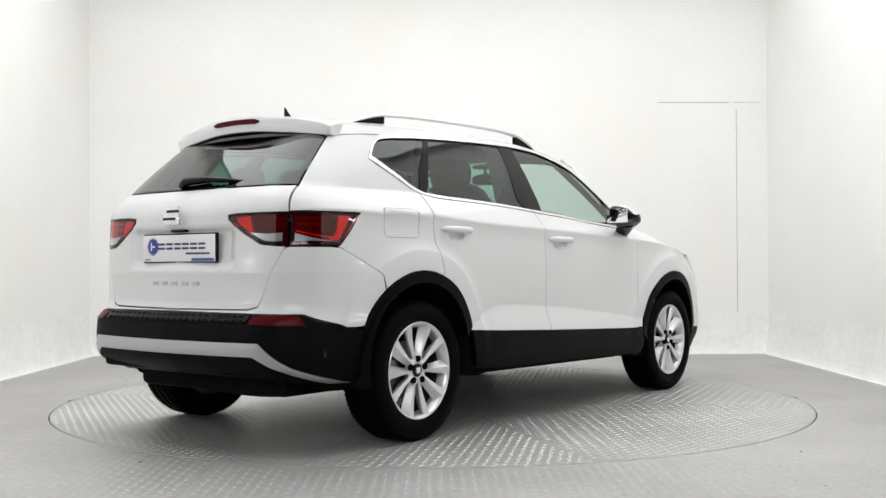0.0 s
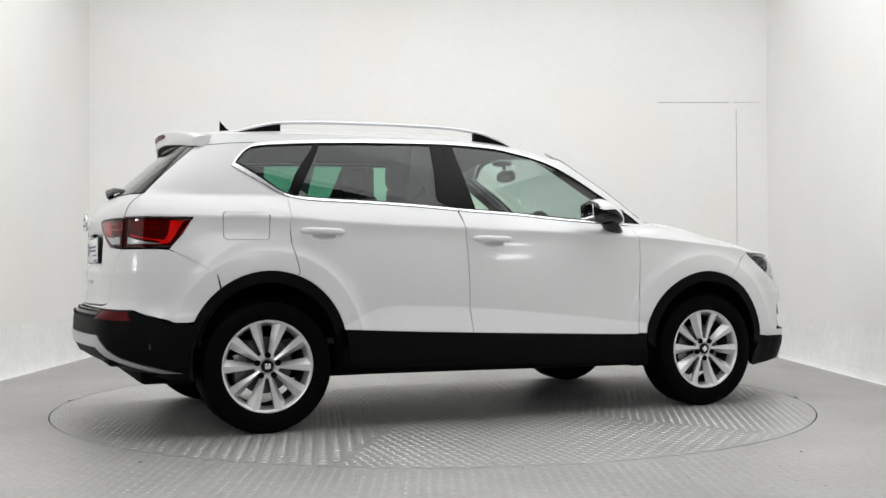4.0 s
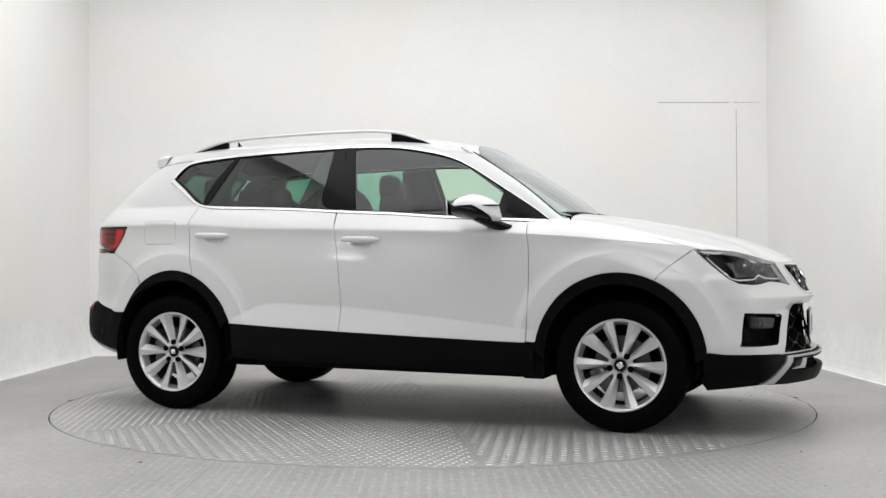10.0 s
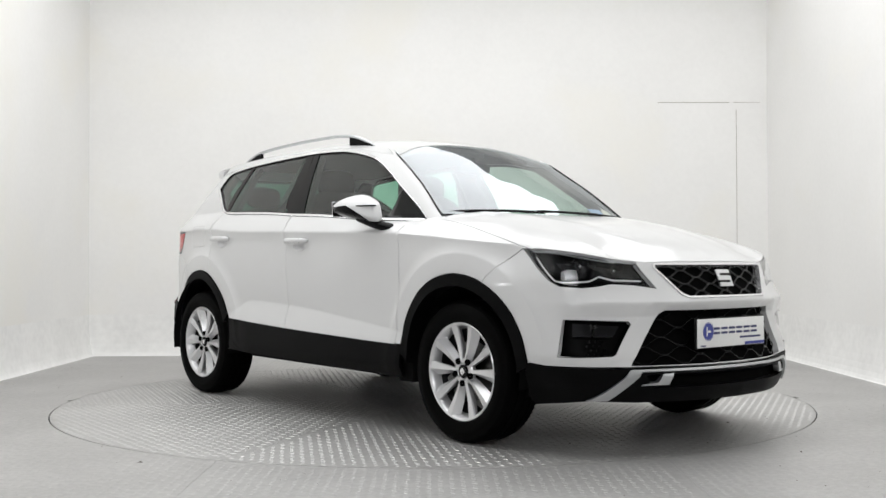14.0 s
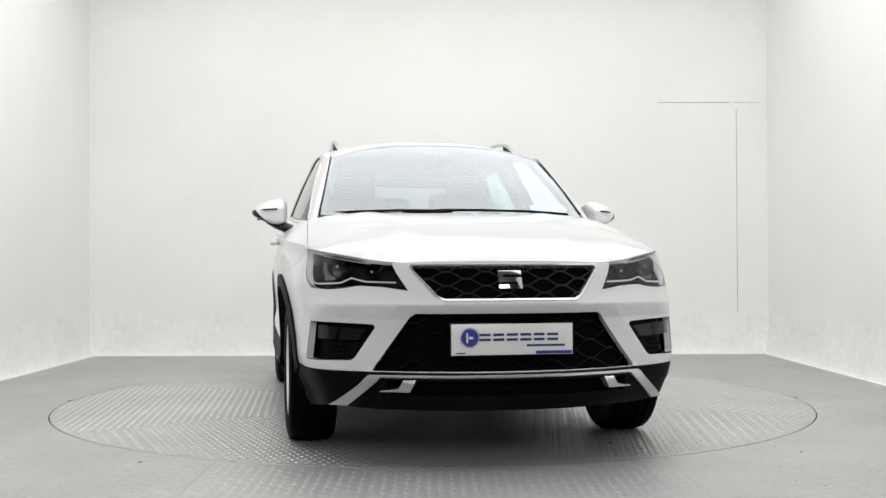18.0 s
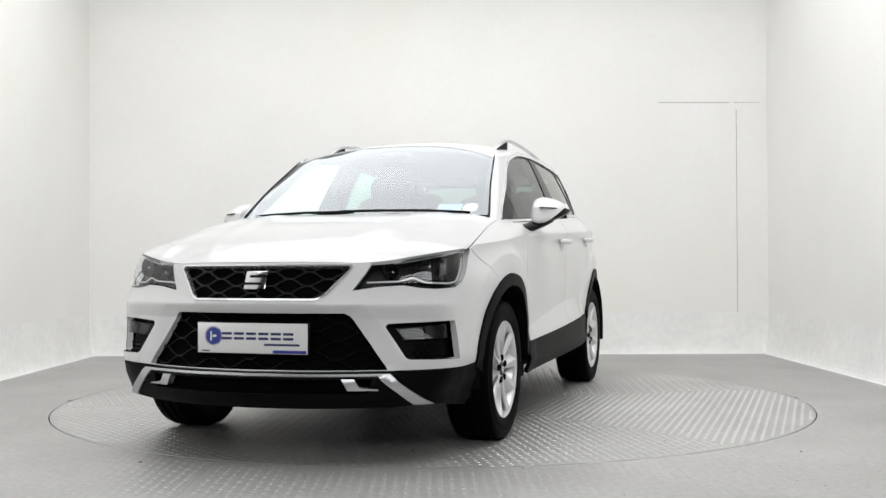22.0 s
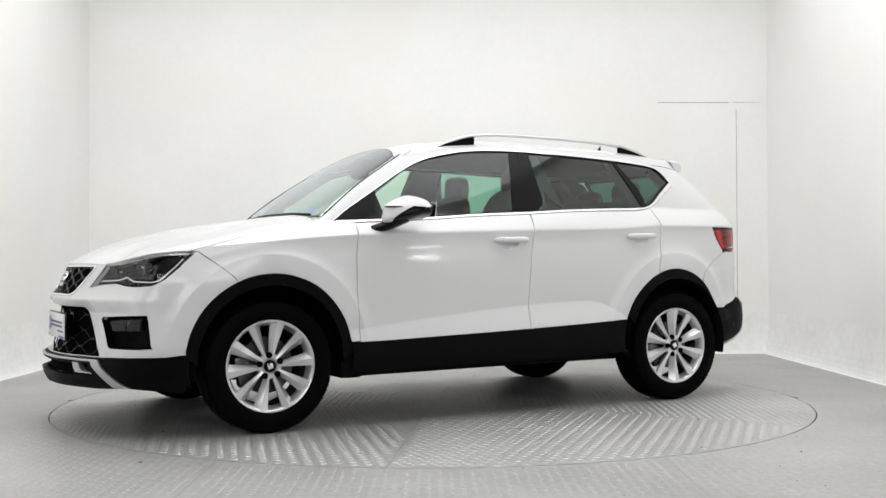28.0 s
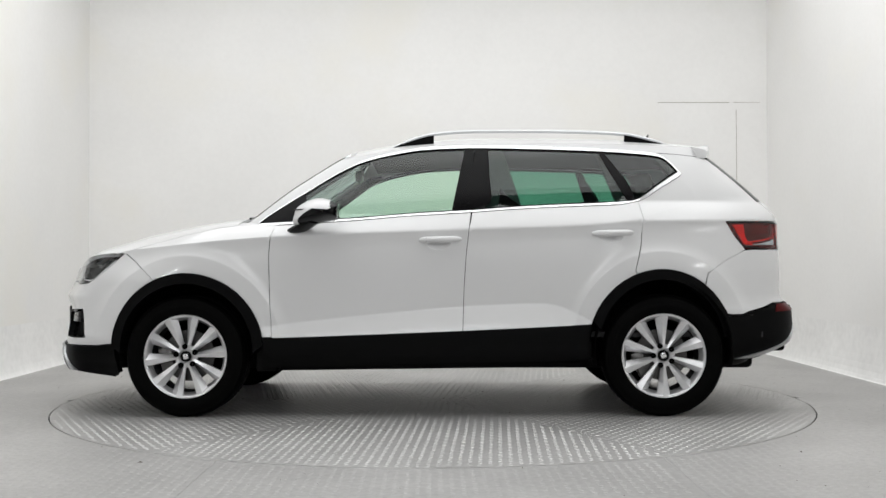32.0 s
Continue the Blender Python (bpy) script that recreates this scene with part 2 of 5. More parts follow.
    for v in res["geom"]:
        if isinstance(v, bmesh.types.BMVert):
            v.co.z = -0.012
    ob = part("plate", bm, STEEL, floor, smooth=False)
    return ob


XW, XE = XL - 2.3, XR + 2.3
CUTS = [XW, -3.2, -2.25, -0.93, 0.99, 2.25, 3.2, XE]
for a, b in zip(CUTS, CUTS[1:]):
    far = fixed_plate(a, b, 0.0, YB + 0.3)
    near_plate = fixed_plate(a, b, YF, 0.0)
    if a >= -3.3 and b <= 3.3:
        for ob, y0, y1 in ((far, 0.0, YB), (near_plate, -3.1, 0.0)):
            P, T = pips(-3.2, -3.2, 3.3, 3.4, 0.0, lambda P: (P[:, 0] > max(a, XL) + 0.02) & (P[:, 0] < min(b, XR) - 0.02) & (P[:, 1] > y0 + 0.02) & (P[:, 1] < y1 - 0.02) & (np.hypot(P[:, 0], P[:, 1]) > RING + 0.03))
            if len(P):
                pip_mesh("tread_pattern", P, T, ob, 0.0010, WORN)

turntable = structure(new("turntable"), "round steel tread-plate turntable set flush in the floor", "turntable")
SEAMS = [radians(a) for a in (0, 57, 120, 180, 236, 296, 360)]
for a0, a1 in zip(SEAMS, SEAMS[1:]):
    bm = bmesh.new()
    mid, g = (a0 + a1) / 2, 0.0008
    off = Vector((math.cos(mid), math.sin(mid), 0)) * (g / math.sin((a1 - a0) / 2))
    c = bm.verts.new(off)
    arc = []
    for i in range(41):
        a = a0 + (a1 - a0) * i / 40
        v = Vector((RING * math.cos(a), RING * math.sin(a), 0))
        d = min(a - a0, a1 - a) * RING
        if d < g:
            k = (g - d) * (1 if a - a0 < a1 - a else -1)
            v += Vector((-math.sin(a), math.cos(a), 0)) * k
        arc.append(bm.verts.new(v))
    bm.faces.new([c, *arc])
    bmesh.ops.triangulate(bm, faces=bm.faces[:])
    edge = [e for e in bm.edges if len(e.link_faces) == 1]
    res = bmesh.ops.extrude_edge_only(bm, edges=edge)
    for v in res["geom"]:
        if isinstance(v, bmesh.types.BMVert):
            v.co.z = -0.012
    plate = part("plate", bm, STEEL, turntable, smooth=False)

    def in_sector(P):
        r, a = np.hypot(P[:, 0], P[:, 1]), np.arctan2(P[:, 1], P[:, 0]) % (2 * math.pi)
        return (r < RING - 0.022) & ((a - a0) * r > 0.02) & ((a1 - a) * r > 0.02) & (a > a0) & (a < a1)

    P, T = pips(-2.3, -2.3, 2.3, 2.3, mid, in_sector)
    pip_mesh("tread_pattern", P, T, plate)

# bits of dry leaf on the plates
LEAF = shade("dry leaf", (0.09, 0.07, 0.05), 0.8, grain=0.3, scale=60)


def scrap(x, y, size, turn, parent=None):
    bm = bmesh.new()
    pts = [(1, 0, 0.1), (0.4, 0.35, 0.35), (-0.5, 0.3, 0.2), (-1, -0.05, 0.05), (-0.3, -0.35, 0.3), (0.5, -0.25, 0.15)]
    ring = [bm.verts.new((px * size, py * size, 0.002 + pz * size * 0.6)) for px, py, pz in pts]
    top = bm.verts.new((0, 0, 0.003 + size * 0.45))
    for i in range(6):
        bm.faces.new((ring[i], ring[(i + 1) % 6], top))
    bm.faces.new(ring[::-1])
    ob = part("leaf_scrap", bm, LEAF, parent, smooth=False)
    ob.matrix_basis = pose(x, y, 0, 0, 0, turn)
    if not parent:
        tagged(ob, "small curled scrap of dry leaf on the floor plates", "leaf scrap", "leaf scraps on the floor")
    return ob


for x, y, size, turn in ((-1.24, -2.11, 0.014, 20), (1.62, -1.93, 0.012, 80), (0.36, -2.27, 0.008, 140), (-1.9, 2.4, 0.010, 60)):
    scrap(x, y, size, turn)
for x, y, size, turn in ((-0.9, -1.05, 0.012, 40), (0.55, -1.35, 0.010, 110), (0.2, 1.3, 0.012, 10), (-0.8, 1.5, 0.013, 70), (1.7, -0.6, 0.010, 100), (1.8, 0.5, 0.012, 20)):
    scrap(x, y, size, turn, turntable)


def grit(name, n, reach, seed, parent, label):
    """Fine dark specks strewn over the plates, one mesh of many small flakes."""
    rng = random.Random(seed)
    verts, faces = [], []
    while len(faces) < n * 3:
        x, y = rng.uniform(-3.0, 3.0), rng.uniform(-3.4, 3.0)
        if not reach(math.hypot(x, y)):
            continue
        size, turn, k = rng.uniform(0.002, 0.0065), rng.uniform(0, 6.28), len(verts)
        for i in range(3):
            a, r = turn + 2.09 * i + rng.uniform(-0.5, 0.5), size * rng.uniform(0.6, 1.3)
            verts.append((x + r * math.cos(a), y + r * math.sin(a), 0.0023))
        verts.append((x, y, 0.0025 + size * 0.5))
        faces += [(k, k + 1, k + 3), (k + 1, k + 2, k + 3), (k + 2, k, k + 3)]
    ob = mesh_ob(name, verts, faces, LEAF, parent)
    return tagged(ob, label, "" if parent else "grit", kind="stuff")


grit("floor_grit", 150, lambda r: r > RING + 0.05, 5, None, "fine dark specks of grit strewn over the floor plates")
grit("grit", 90, lambda r: r < RING - 0.05, 8, turntable, "")
# ---- the car's shape: x ahead, y to its left, z up; profiles as smooth curves ----
from mathutils.geometry import delaunay_2d_cdt


def curve(*pts):
    """A monotone smooth curve through a few (x, value) points."""
    xs, ys = np.array([p[0] for p in pts], float), np.array([p[1] for p in pts], float)
    h, d = np.diff(xs), np.diff(ys) / np.diff(xs)
    m = np.zeros(len(xs))
    m[0], m[-1] = d[0], d[-1]
    for i in range(1, len(xs) - 1):
        if d[i - 1] * d[i] > 0:
            w1, w2 = 2 * h[i] + h[i - 1], h[i] + 2 * h[i - 1]
            m[i] = (w1 + w2) / (w1 / d[i - 1] + w2 / d[i])

    def f(x):
        x = np.asarray(x, float)
        i = np.clip(np.searchsorted(xs, x) - 1, 0, len(h) - 1)
        t = (x - xs[i]) / h[i]
        tc = np.clip(t, 0, 1)
        v = (ys[i] * (1 + 2 * tc) * (1 - tc) ** 2 + ys[i + 1] * tc ** 2 * (3 - 2 * tc)
             + h[i] * (m[i] * tc * (1 - tc) ** 2 + m[i + 1] * tc ** 2 * (tc - 1)))
        return v + np.where(t < 0, t * h[i] * m[i], 0) + np.where(t > 1, (t - 1) * h[i] * m[i + 1], 0)
    return f


z_shoulder = curve((-2.0, 1.078), (-1.175, 1.072), (-0.81, 1.049), (-0.21, 1.03), (0.4, 1.011), (0.85, 0.992), (1.16, 0.972), (1.46, 0.945), (1.65, 0.926), (2.0, 0.87))
z_belt = curve((-2.0, 1.2), (-1.16, 1.185), (-0.83, 1.165), (-0.21, 1.13), (0.4, 1.09), (0.95, 1.06), (1.3, 1.035))
w_low = curve((0.15, 0.80), (0.2, 0.845), (0.28, 0.866), (0.352, 0.889), (0.375, 0.883), (0.44, 0.884), (0.5, 0.881), (0.6, 0.876), (0.75, 0.881), (0.86, 0.8835), (0.94, 0.882), (1.0, 0.8805), (1.1, 0.880))
w_belt = curve((-2.0, 0.66), (-1.6, 0.685), (-1.42, 0.705), (-1.15, 0.745), (-0.7, 0.785), (-0.2, 0.805), (0.4, 0.8), (0.9, 0.785), (1.3, 0.775))
w_taper = curve((-2.1, -0.077), (-1.6, -0.068), (-1.3, -0.054), (-0.88, -0.03), (0.0, -0.006), (0.6, 0.0), (1.3, 0.0), (1.7, -0.012), (2.2, -0.02))
x_nose = curve((0.15, 2.12), (0.2, 2.215), (0.25, 2.265), (0.3, 2.278), (0.4, 2.268), (0.53, 2.253), (0.655, 2.249), (0.672, 2.242), (0.692, 2.224), (0.77, 2.188), (0.845, 2.15), (0.91, 2.115), (1.0, 2.06))
x_screen = curve((1.0, 1.215), (1.04, 1.165), (1.11, 1.07), (1.25, 0.885), (1.38, 0.685), (1.48, 0.525), (1.53, 0.435), (1.6, 0.31))
x_tail = curve((0.15, -1.7), (0.2, -1.75), (0.28, -1.86), (0.345, -2.02), (0.41, -2.112), (0.49, -2.127), (0.575, -2.123), (0.61, -2.086), (0.66, -2.062), (0.8, -2.044), (0.93, -2.05),
               (1.06, -2.046), (1.12, -2.02), (1.2, -1.945), (1.3, -1.84), (1.4, -1.73), (1.46, -1.66), (1.6, -1.5))
k_nose = curve((0.1, 1.0), (0.74, 1.0), (0.845, 0.86), (0.92, 0.85), (1.0, 0.85))
k_screen = curve((1.0, 0.34), (1.11, 0.32), (1.48, 0.22), (1.6, 0.2))
k_tail = curve((0.1, 1.0), (1.05, 1.0), (1.13, 0.7), (1.2, 0.45), (1.3, 0.4), (1.6, 0.4))
LF, LM, LR, LU = 1.35, 2.5, 1.35, 1.7206       # lengths round the nose, side and tail; LU round the windscreen
SS = LF + LM + LR


def plan(*pts):
    d, y = np.array([p[0] for p in pts]), np.array([p[1] for p in pts])
    q = np.concatenate([[0], np.cumsum(np.hypot(np.diff(d), np.diff(y) * 0.9))])
    q /= q[-1]
    return curve(*zip(q, d)), curve(*zip(q, y))


drop_f, wide_f = plan((0, 0), (0.016, 0.25), (0.062, 0.45), (0.132, 0.645), (0.19, 0.78), (0.235, 0.87), (0.285, 0.930), (0.36, 0.962), (0.52, 0.980), (0.75, 0.993), (1, 1))
drop_r, wide_r = plan((0, 0), (0.01, 0.25), (0.03, 0.5), (0.058, 0.69), (0.098, 0.8), (0.155, 0.868), (0.25, 0.922), (0.42, 0.964), (0.65, 0.988), (1, 1))


z_ledge = curve((-0.93, 0.503), (-0.80, 0.57), (-0.70, 0.610), (-0.61, 0.622), (-0.2, 0.606), (0.4, 0.553), (0.84, 0.505))
z_clad = curve((-2.0, 0.553), (-1.67, 0.55), (-0.88, 0.505), (-0.5, 0.486), (-0.185, 0.473), (0.4, 0.451), (0.85, 0.437), (1.0, 0.436))
ARCH_F, ARCH_R = (1.335, 0.365, 0.427, 0.428), (-1.278, 0.37, 0.405, 0.437)      # centre x, z and radii of the outer arch edges
FLARE = (1.38, 1.225)        # where the skin begins to rise round each arch, and the crease where it turns flat, in arch radii


def half_width(x, z):
    zs, zb, wb = z_shoulder(x), z_belt(x), w_belt(x)
    low = w_low(np.minimum(z, zs)) + w_taper(x)
    arch = 0.5 + 0.5 * np.tanh((0.93 - z) * 9)
    low = low + arch * (0.026 * np.exp(-((x - 1.34) / 0.36) ** 4) + 0.026 * np.exp(-((x + 1.29) / 0.36) ** 4))
    u, v = np.clip((z - 0.74) / 0.16, 0, 1), np.clip((x - 1.3) / 0.4, 0, 1)
    low = low - 0.042 * u * u * (3 - 2 * u) * v * v * (3 - 2 * v)          # drawn in towards the bonnet
    u, v = np.clip((0.45 - z) / 0.16, 0, 1), np.clip((x - 1.62) / 0.22, 0, 1)
    low = low - 0.045 * u * u * (3 - 2 * u) * v * v * (3 - 2 * v)          # and below the bumper
    ends = np.clip((x + 0.95) / 0.08, 0, 1) * np.clip((0.95 - x) / 0.05, 0, 1)
    ledge = np.clip(z_ledge(x) - np.maximum(z, z_clad(x)), 0, 0.13)
    low = low + 0.19 * ledge * ends                                                # a flat facet below the door crease, facing up
    low = low - 0.007 * np.exp(-np.abs(z - z_ledge(x)) / 0.07) * ends
    tuck = np.clip(1 - (zs - z) / 0.085, 0, 1) ** 2
    low = low + 0.012 * tuck * np.clip((x + 1.75) / 0.25, 0, 1) * np.clip((1.6 - x) / 0.5, 0, 1)     # the shoulder stands proud
    for cx, cz, rx, rz in (ARCH_F, ARCH_R):
        d = np.hypot((x - cx) / rx, (z - cz) / rz)
        t = np.clip((FLARE[0] - d) / (FLARE[0] - FLARE[1]), 0, 1)
        fade = np.clip((z - 0.45) / 0.12, 0, 1)
        low = low + 0.016 * t * t * (0.3 + 0.7 * fade)
    t = np.clip((z - zs) / (zb - zs), 0, 1)
    mid = low + (wb - low) * (0.75 * t + 0.25 * t * t)
    u = np.maximum(z - zb, 0)
    return np.where(z <= zs, low, np.where(z <= zb, mid, wb - 0.34 * u - 0.30 * u * u))


def skin(s, z):
    """The car's upright skin: s runs round it in plan from the nose (0) along its left side to the tail (SS); below 0 and past SS on its right."""
    s, z = np.asarray(s, float), np.asarray(z, float)
    sign = np.where((s < 0) | (s > SS), -1.0, 1.0)
    s = np.abs(s)
    s = np.where(s > SS, 2 * SS - s, s)
    up = z > 1.0
    xn, kn = np.where(up, x_screen(z), x_nose(z)), np.where(up, k_screen(z), k_nose(z))
    xt, kt = x_tail(z), k_tail(z)
    lf = np.where(up, LU, LF)
    qf, qr = np.clip(s / lf, 0, 1), np.clip((SS - s) / LR, 0, 1)
    xm = (xn - kn) + ((xt + kt) - (xn - kn)) * np.clip((s - lf) / (LF + LM - lf), 0, 1)
    x = np.where(s < lf, xn - kn * drop_f(qf), np.where(s > SS - LR, xt + kt * drop_r(qr), xm))
    n = np.where(s < lf, wide_f(qf), np.where(s > SS - LR, wide_r(qr), 1.0))
    y = half_width(x, z) * n
    dent = np.clip((0.385 - y) / 0.06, 0, 1) * np.clip((z - 0.81) / 0.05, 0, 1) * np.clip((1.012 - z) / 0.012, 0, 1)
    inset_u = (y - (0.415 + (0.615 - z) * 0.714)) / 0.10
    chamfer = 1 - np.clip(np.maximum(inset_u, (z - 0.625) / 0.042), 0, 1)
    facet = np.minimum(np.clip((0.667 - z) / 0.062, 0, 1), np.clip((z - 0.42) / 0.185, 0, 1)) * np.clip((0.82 - y) / 0.12, 0, 1)
    x = np.where((s < LF) & ~up, x - 0.022 * chamfer * np.clip((z - 0.355) / 0.05, 0, 1) - 0.026 * facet, x)          # the bumper folds in towards the intake
    fold = np.clip(1 - np.abs(z - 0.80) / 0.14, 0, 1) * np.clip((0.86 - y) / 0.10, 0, 1)
    x = np.where(s > SS - LR, x + 0.032 * dent - 0.017 * fold, x)                                  # recess for the rear plate
    return np.stack([x, sign * y, z], -1)


_S = np.linspace(0, SS, 1400)


def sx(x, z):
    """s of the skin's point at x and z, on the left side."""
    return float(np.interp(-x, -skin(_S, np.full(_S.shape, z))[:, 0], _S))


def sf(y, z):
    g = np.linspace(0, LU if z > 1.0 else LF, 500)
    return math.copysign(float(np.interp(abs(y), skin(g, np.full(g.shape, z))[:, 1], g)), y)


def sr(y, z):
    g = np.linspace(SS, SS - LR, 500)
    v = float(np.interp(abs(y), skin(g, np.full(g.shape, z))[:, 1], g))
    return v if y >= 0 else 2 * SS - v


def fine(pts, step=0.02):
    out = []
    for (a, b), (c, d) in zip(pts, pts[1:]):
        n = max(1, int(math.hypot(c - a, d - b) / step))
        out += [(a + (c - a) * i / n, b + (d - b) * i / n) for i in range(n)]
    return out + [pts[-1]]


def xz(*pts):
    return [(sx(x, z), z) for x, z in fine(pts)]


def yf(*pts):
    return [(sf(y, z), z) for y, z in fine(pts)]


def yr(*pts):
    return [(sr(y, z), z) for y, z in fine(pts)]


def bow(*pts, n=24):
    """A smooth curve through a few plan points."""
    p = [Vector((*q, 0)) for q in pts]
    p = [p[0] * 2 - p[1], *p, p[-1] * 2 - p[-2]]
    out = []
    for i in range(1, len(p) - 2):
        for k in range(n):
            t = k / n
            v = 0.5 * ((2 * p[i]) + (p[i + 1] - p[i - 1]) * t + (2 * p[i - 1] - 5 * p[i] + 4 * p[i + 1] - p[i + 2]) * t * t
                       + (3 * p[i] - p[i - 1] - 3 * p[i + 1] + p[i + 2]) * t ** 3)
            out.append((v.x, v.y))
    return out + [pts[-1]]


def inside(P, poly):
    x, y = P[:, 0], P[:, 1]
    r = np.zeros(len(P), bool)
    a = np.array(poly)
    b = np.roll(a, -1, 0)
    for (x0, y0), (x1, y1) in zip(a, b):
        if y0 != y1:
            c = ((y0 > y) != (y1 > y)) & (x < (x1 - x0) * (y - y0) / (y1 - y0) + x0)
            r ^= c
    return r


def gaps(G, B):
    """Each point's distance from the nearest of others."""
    out = np.empty(len(G))
    for i in range(0, len(G), 500):
        g = G[i:i + 500]
        out[i:i + 500] = np.sqrt(np.min((g[:, None, 0] - B[None, :, 0]) ** 2 + (g[:, None, 1] - B[None, :, 1]) ** 2, axis=1))
    return out


def tidy(poly, inset=0.0):
    """Drops doubled points and draws the outline in by inset."""
    p = [poly[0]]
    for q in poly[1:]:
        if math.hypot(q[0] - p[-1][0], q[1] - p[-1][1]) > 0.0015:
            p.append(q)
    if math.hypot(p[0][0] - p[-1][0], p[0][1] - p[-1][1]) < 0.0015:
        p.pop()
    a = np.array(p)
    if inset:
        e = np.roll(a, -1, 0) - a
        e /= np.linalg.norm(e, axis=1)[:, None]
        nrm = np.stack([-e[:, 1], e[:, 0]], 1)
        area = np.sum(a[:, 0] * np.roll(a[:, 1], -1) - np.roll(a[:, 0], -1) * a[:, 1])
        v = nrm + np.roll(nrm, 1, 0)
        v /= np.maximum(np.linalg.norm(v, axis=1)[:, None], 0.5)
        a = a + v * inset * (1 if area > 0 else -1)
    return a


def sheet(name, surf, outer, material, parent, holes=(), lines=(), step=0.035, off=0.0, flange=0.014, inset=0.0017, mirror=False, label="", flip=False):
    """A panel cut from a surface: outline, holes and crease lines in the surface's own plan; edges folded inwards by flange. Mirrored too, if asked."""
    loops = [tidy(outer, inset)] + [tidy(h, -inset) for h in holes]
    pts, edges = [], []
    for lp in loops:
        k = len(pts)
        pts += [tuple(p) for p in lp]
        edges += [(k + i, k + (i + 1) % len(lp)) for i in range(len(lp))]
    lo, hi = loops[0].min(0), loops[0].max(0)
    gx, gy = np.meshgrid(np.arange(lo[0] + step / 2, hi[0], step), np.arange(lo[1] + step / 2, hi[1], step))
    gx[1::2] += step / 2
    G = np.stack([gx.ravel(), gy.ravel()], 1)
    if len(G):
        ok = inside(G, loops[0])
        for h in loops[1:]:
            ok &= ~inside(G, h)
        G = G[ok]
    if len(G):
        B = np.concatenate(loops)
        near = gaps(G, B)
        G = G[near > step * 0.45]
    for ln in lines:
        L = np.array(ln)
        L = L[inside(L, loops[0])]
        for h in loops[1:]:
            L = L[~inside(L, h) & (gaps(L, h) > 0.012)]
        if len(L):
            L = L[gaps(L, loops[0]) > 0.006]
        if len(L) > 1:
            if len(G):
                G = G[gaps(G, L) > step * 0.4]
            k = len(pts)
            pts += [tuple(p) for p in L]
            edges += [(k + i, k + i + 1) for i in range(len(L) - 1) if math.hypot(*(L[i + 1] - L[i])) < 0.06]
    pts += [tuple(g) for g in G]
    v2, _, f2, *_ = delaunay_2d_cdt([Vector(p) for p in pts], edges, [], 0, 1e-6)
    V = np.array([tuple(v) for v in v2])
    F = np.array([tuple(f) for f in f2])
    C = V[F].mean(1)
    ok = inside(C, loops[0])
    for h in loops[1:]:
        ok &= ~inside(C, h)
    F = F[ok]
    e = 0.004
    U, W = V[:, 0], V[:, 1]
    du, dv = surf(U + e, W) - surf(U - e, W), surf(U, W + e) - surf(U, W - e)
    N = np.cross(du, dv)
    N /= np.maximum(np.linalg.norm(N, axis=1)[:, None], 1e-9)
    if flip:
        N = -N
        F = F[:, ::-1]
    X = surf(U, W) + N * off
    # flange along open edges
    seen = {}
    for f in F:
        for i in range(3):
            a, b = int(f[i]), int(f[(i + 1) % 3])
            seen[(a, b)] = True
    rim = [(a, b) for a, b in seen if (b, a) not in seen]
    verts, norms, faces = list(X), list(N), [tuple(int(i) for i in f) for f in F]
    if flange:
        top, low = {}, {}
        for a, b in rim:
            for i in (a, b):
                if i not in top:
                    top[i] = len(verts)
                    verts.append(X[i])
                    norms.append(None)
                    low[i] = len(verts)
                    verts.append(X[i] - N[i] * flange)
                    norms.append(None)
            faces.append((top[b], top[a], low[a], low[b]))
        for a, b in rim:
            t = np.array(X[b]) - np.array(X[a])
            o = np.cross(t, N[a])
            o /= max(np.linalg.norm(o), 1e-9)
            for i in (top[a], low[a], top[b], low[b]):
                norms[i] = o if norms[i] is None else norms[i] + o
    norms = np.array([n / max(np.linalg.norm(n), 1e-9) for n in norms])
    verts = np.array(verts)
    made = []
    for side in ((1, -1) if mirror else (1,)):
        m = np.array([1, side, 1.0])
        me = bpy.data.meshes.new(name)
        fs = faces if side > 0 else [f[::-1] for f in faces]
        me.from_pydata([tuple(v) for v in verts * m], [], fs)
        me.shade_smooth()
        me.normals_split_custom_set_from_vertices([tuple(n) for n in norms * m])
        me.materials.append(material)
        ob = new(name, me)
        ob.parent = parent
        if label:
            ob["label"] = label
        made.append(ob)
    return made if mirror else made[0]


def ribbon(pts, width):
    """The outline of a band of that width along a line of plan points."""
    a = np.array(pts)
    t = np.gradient(a, axis=0)
    t /= np.maximum(np.linalg.norm(t, axis=1)[:, None], 1e-9)
    n = np.stack([-t[:, 1], t[:, 0]], 1) * width / 2
    return [tuple(p) for p in a + n] + [tuple(p) for p in (a - n)[::-1]]


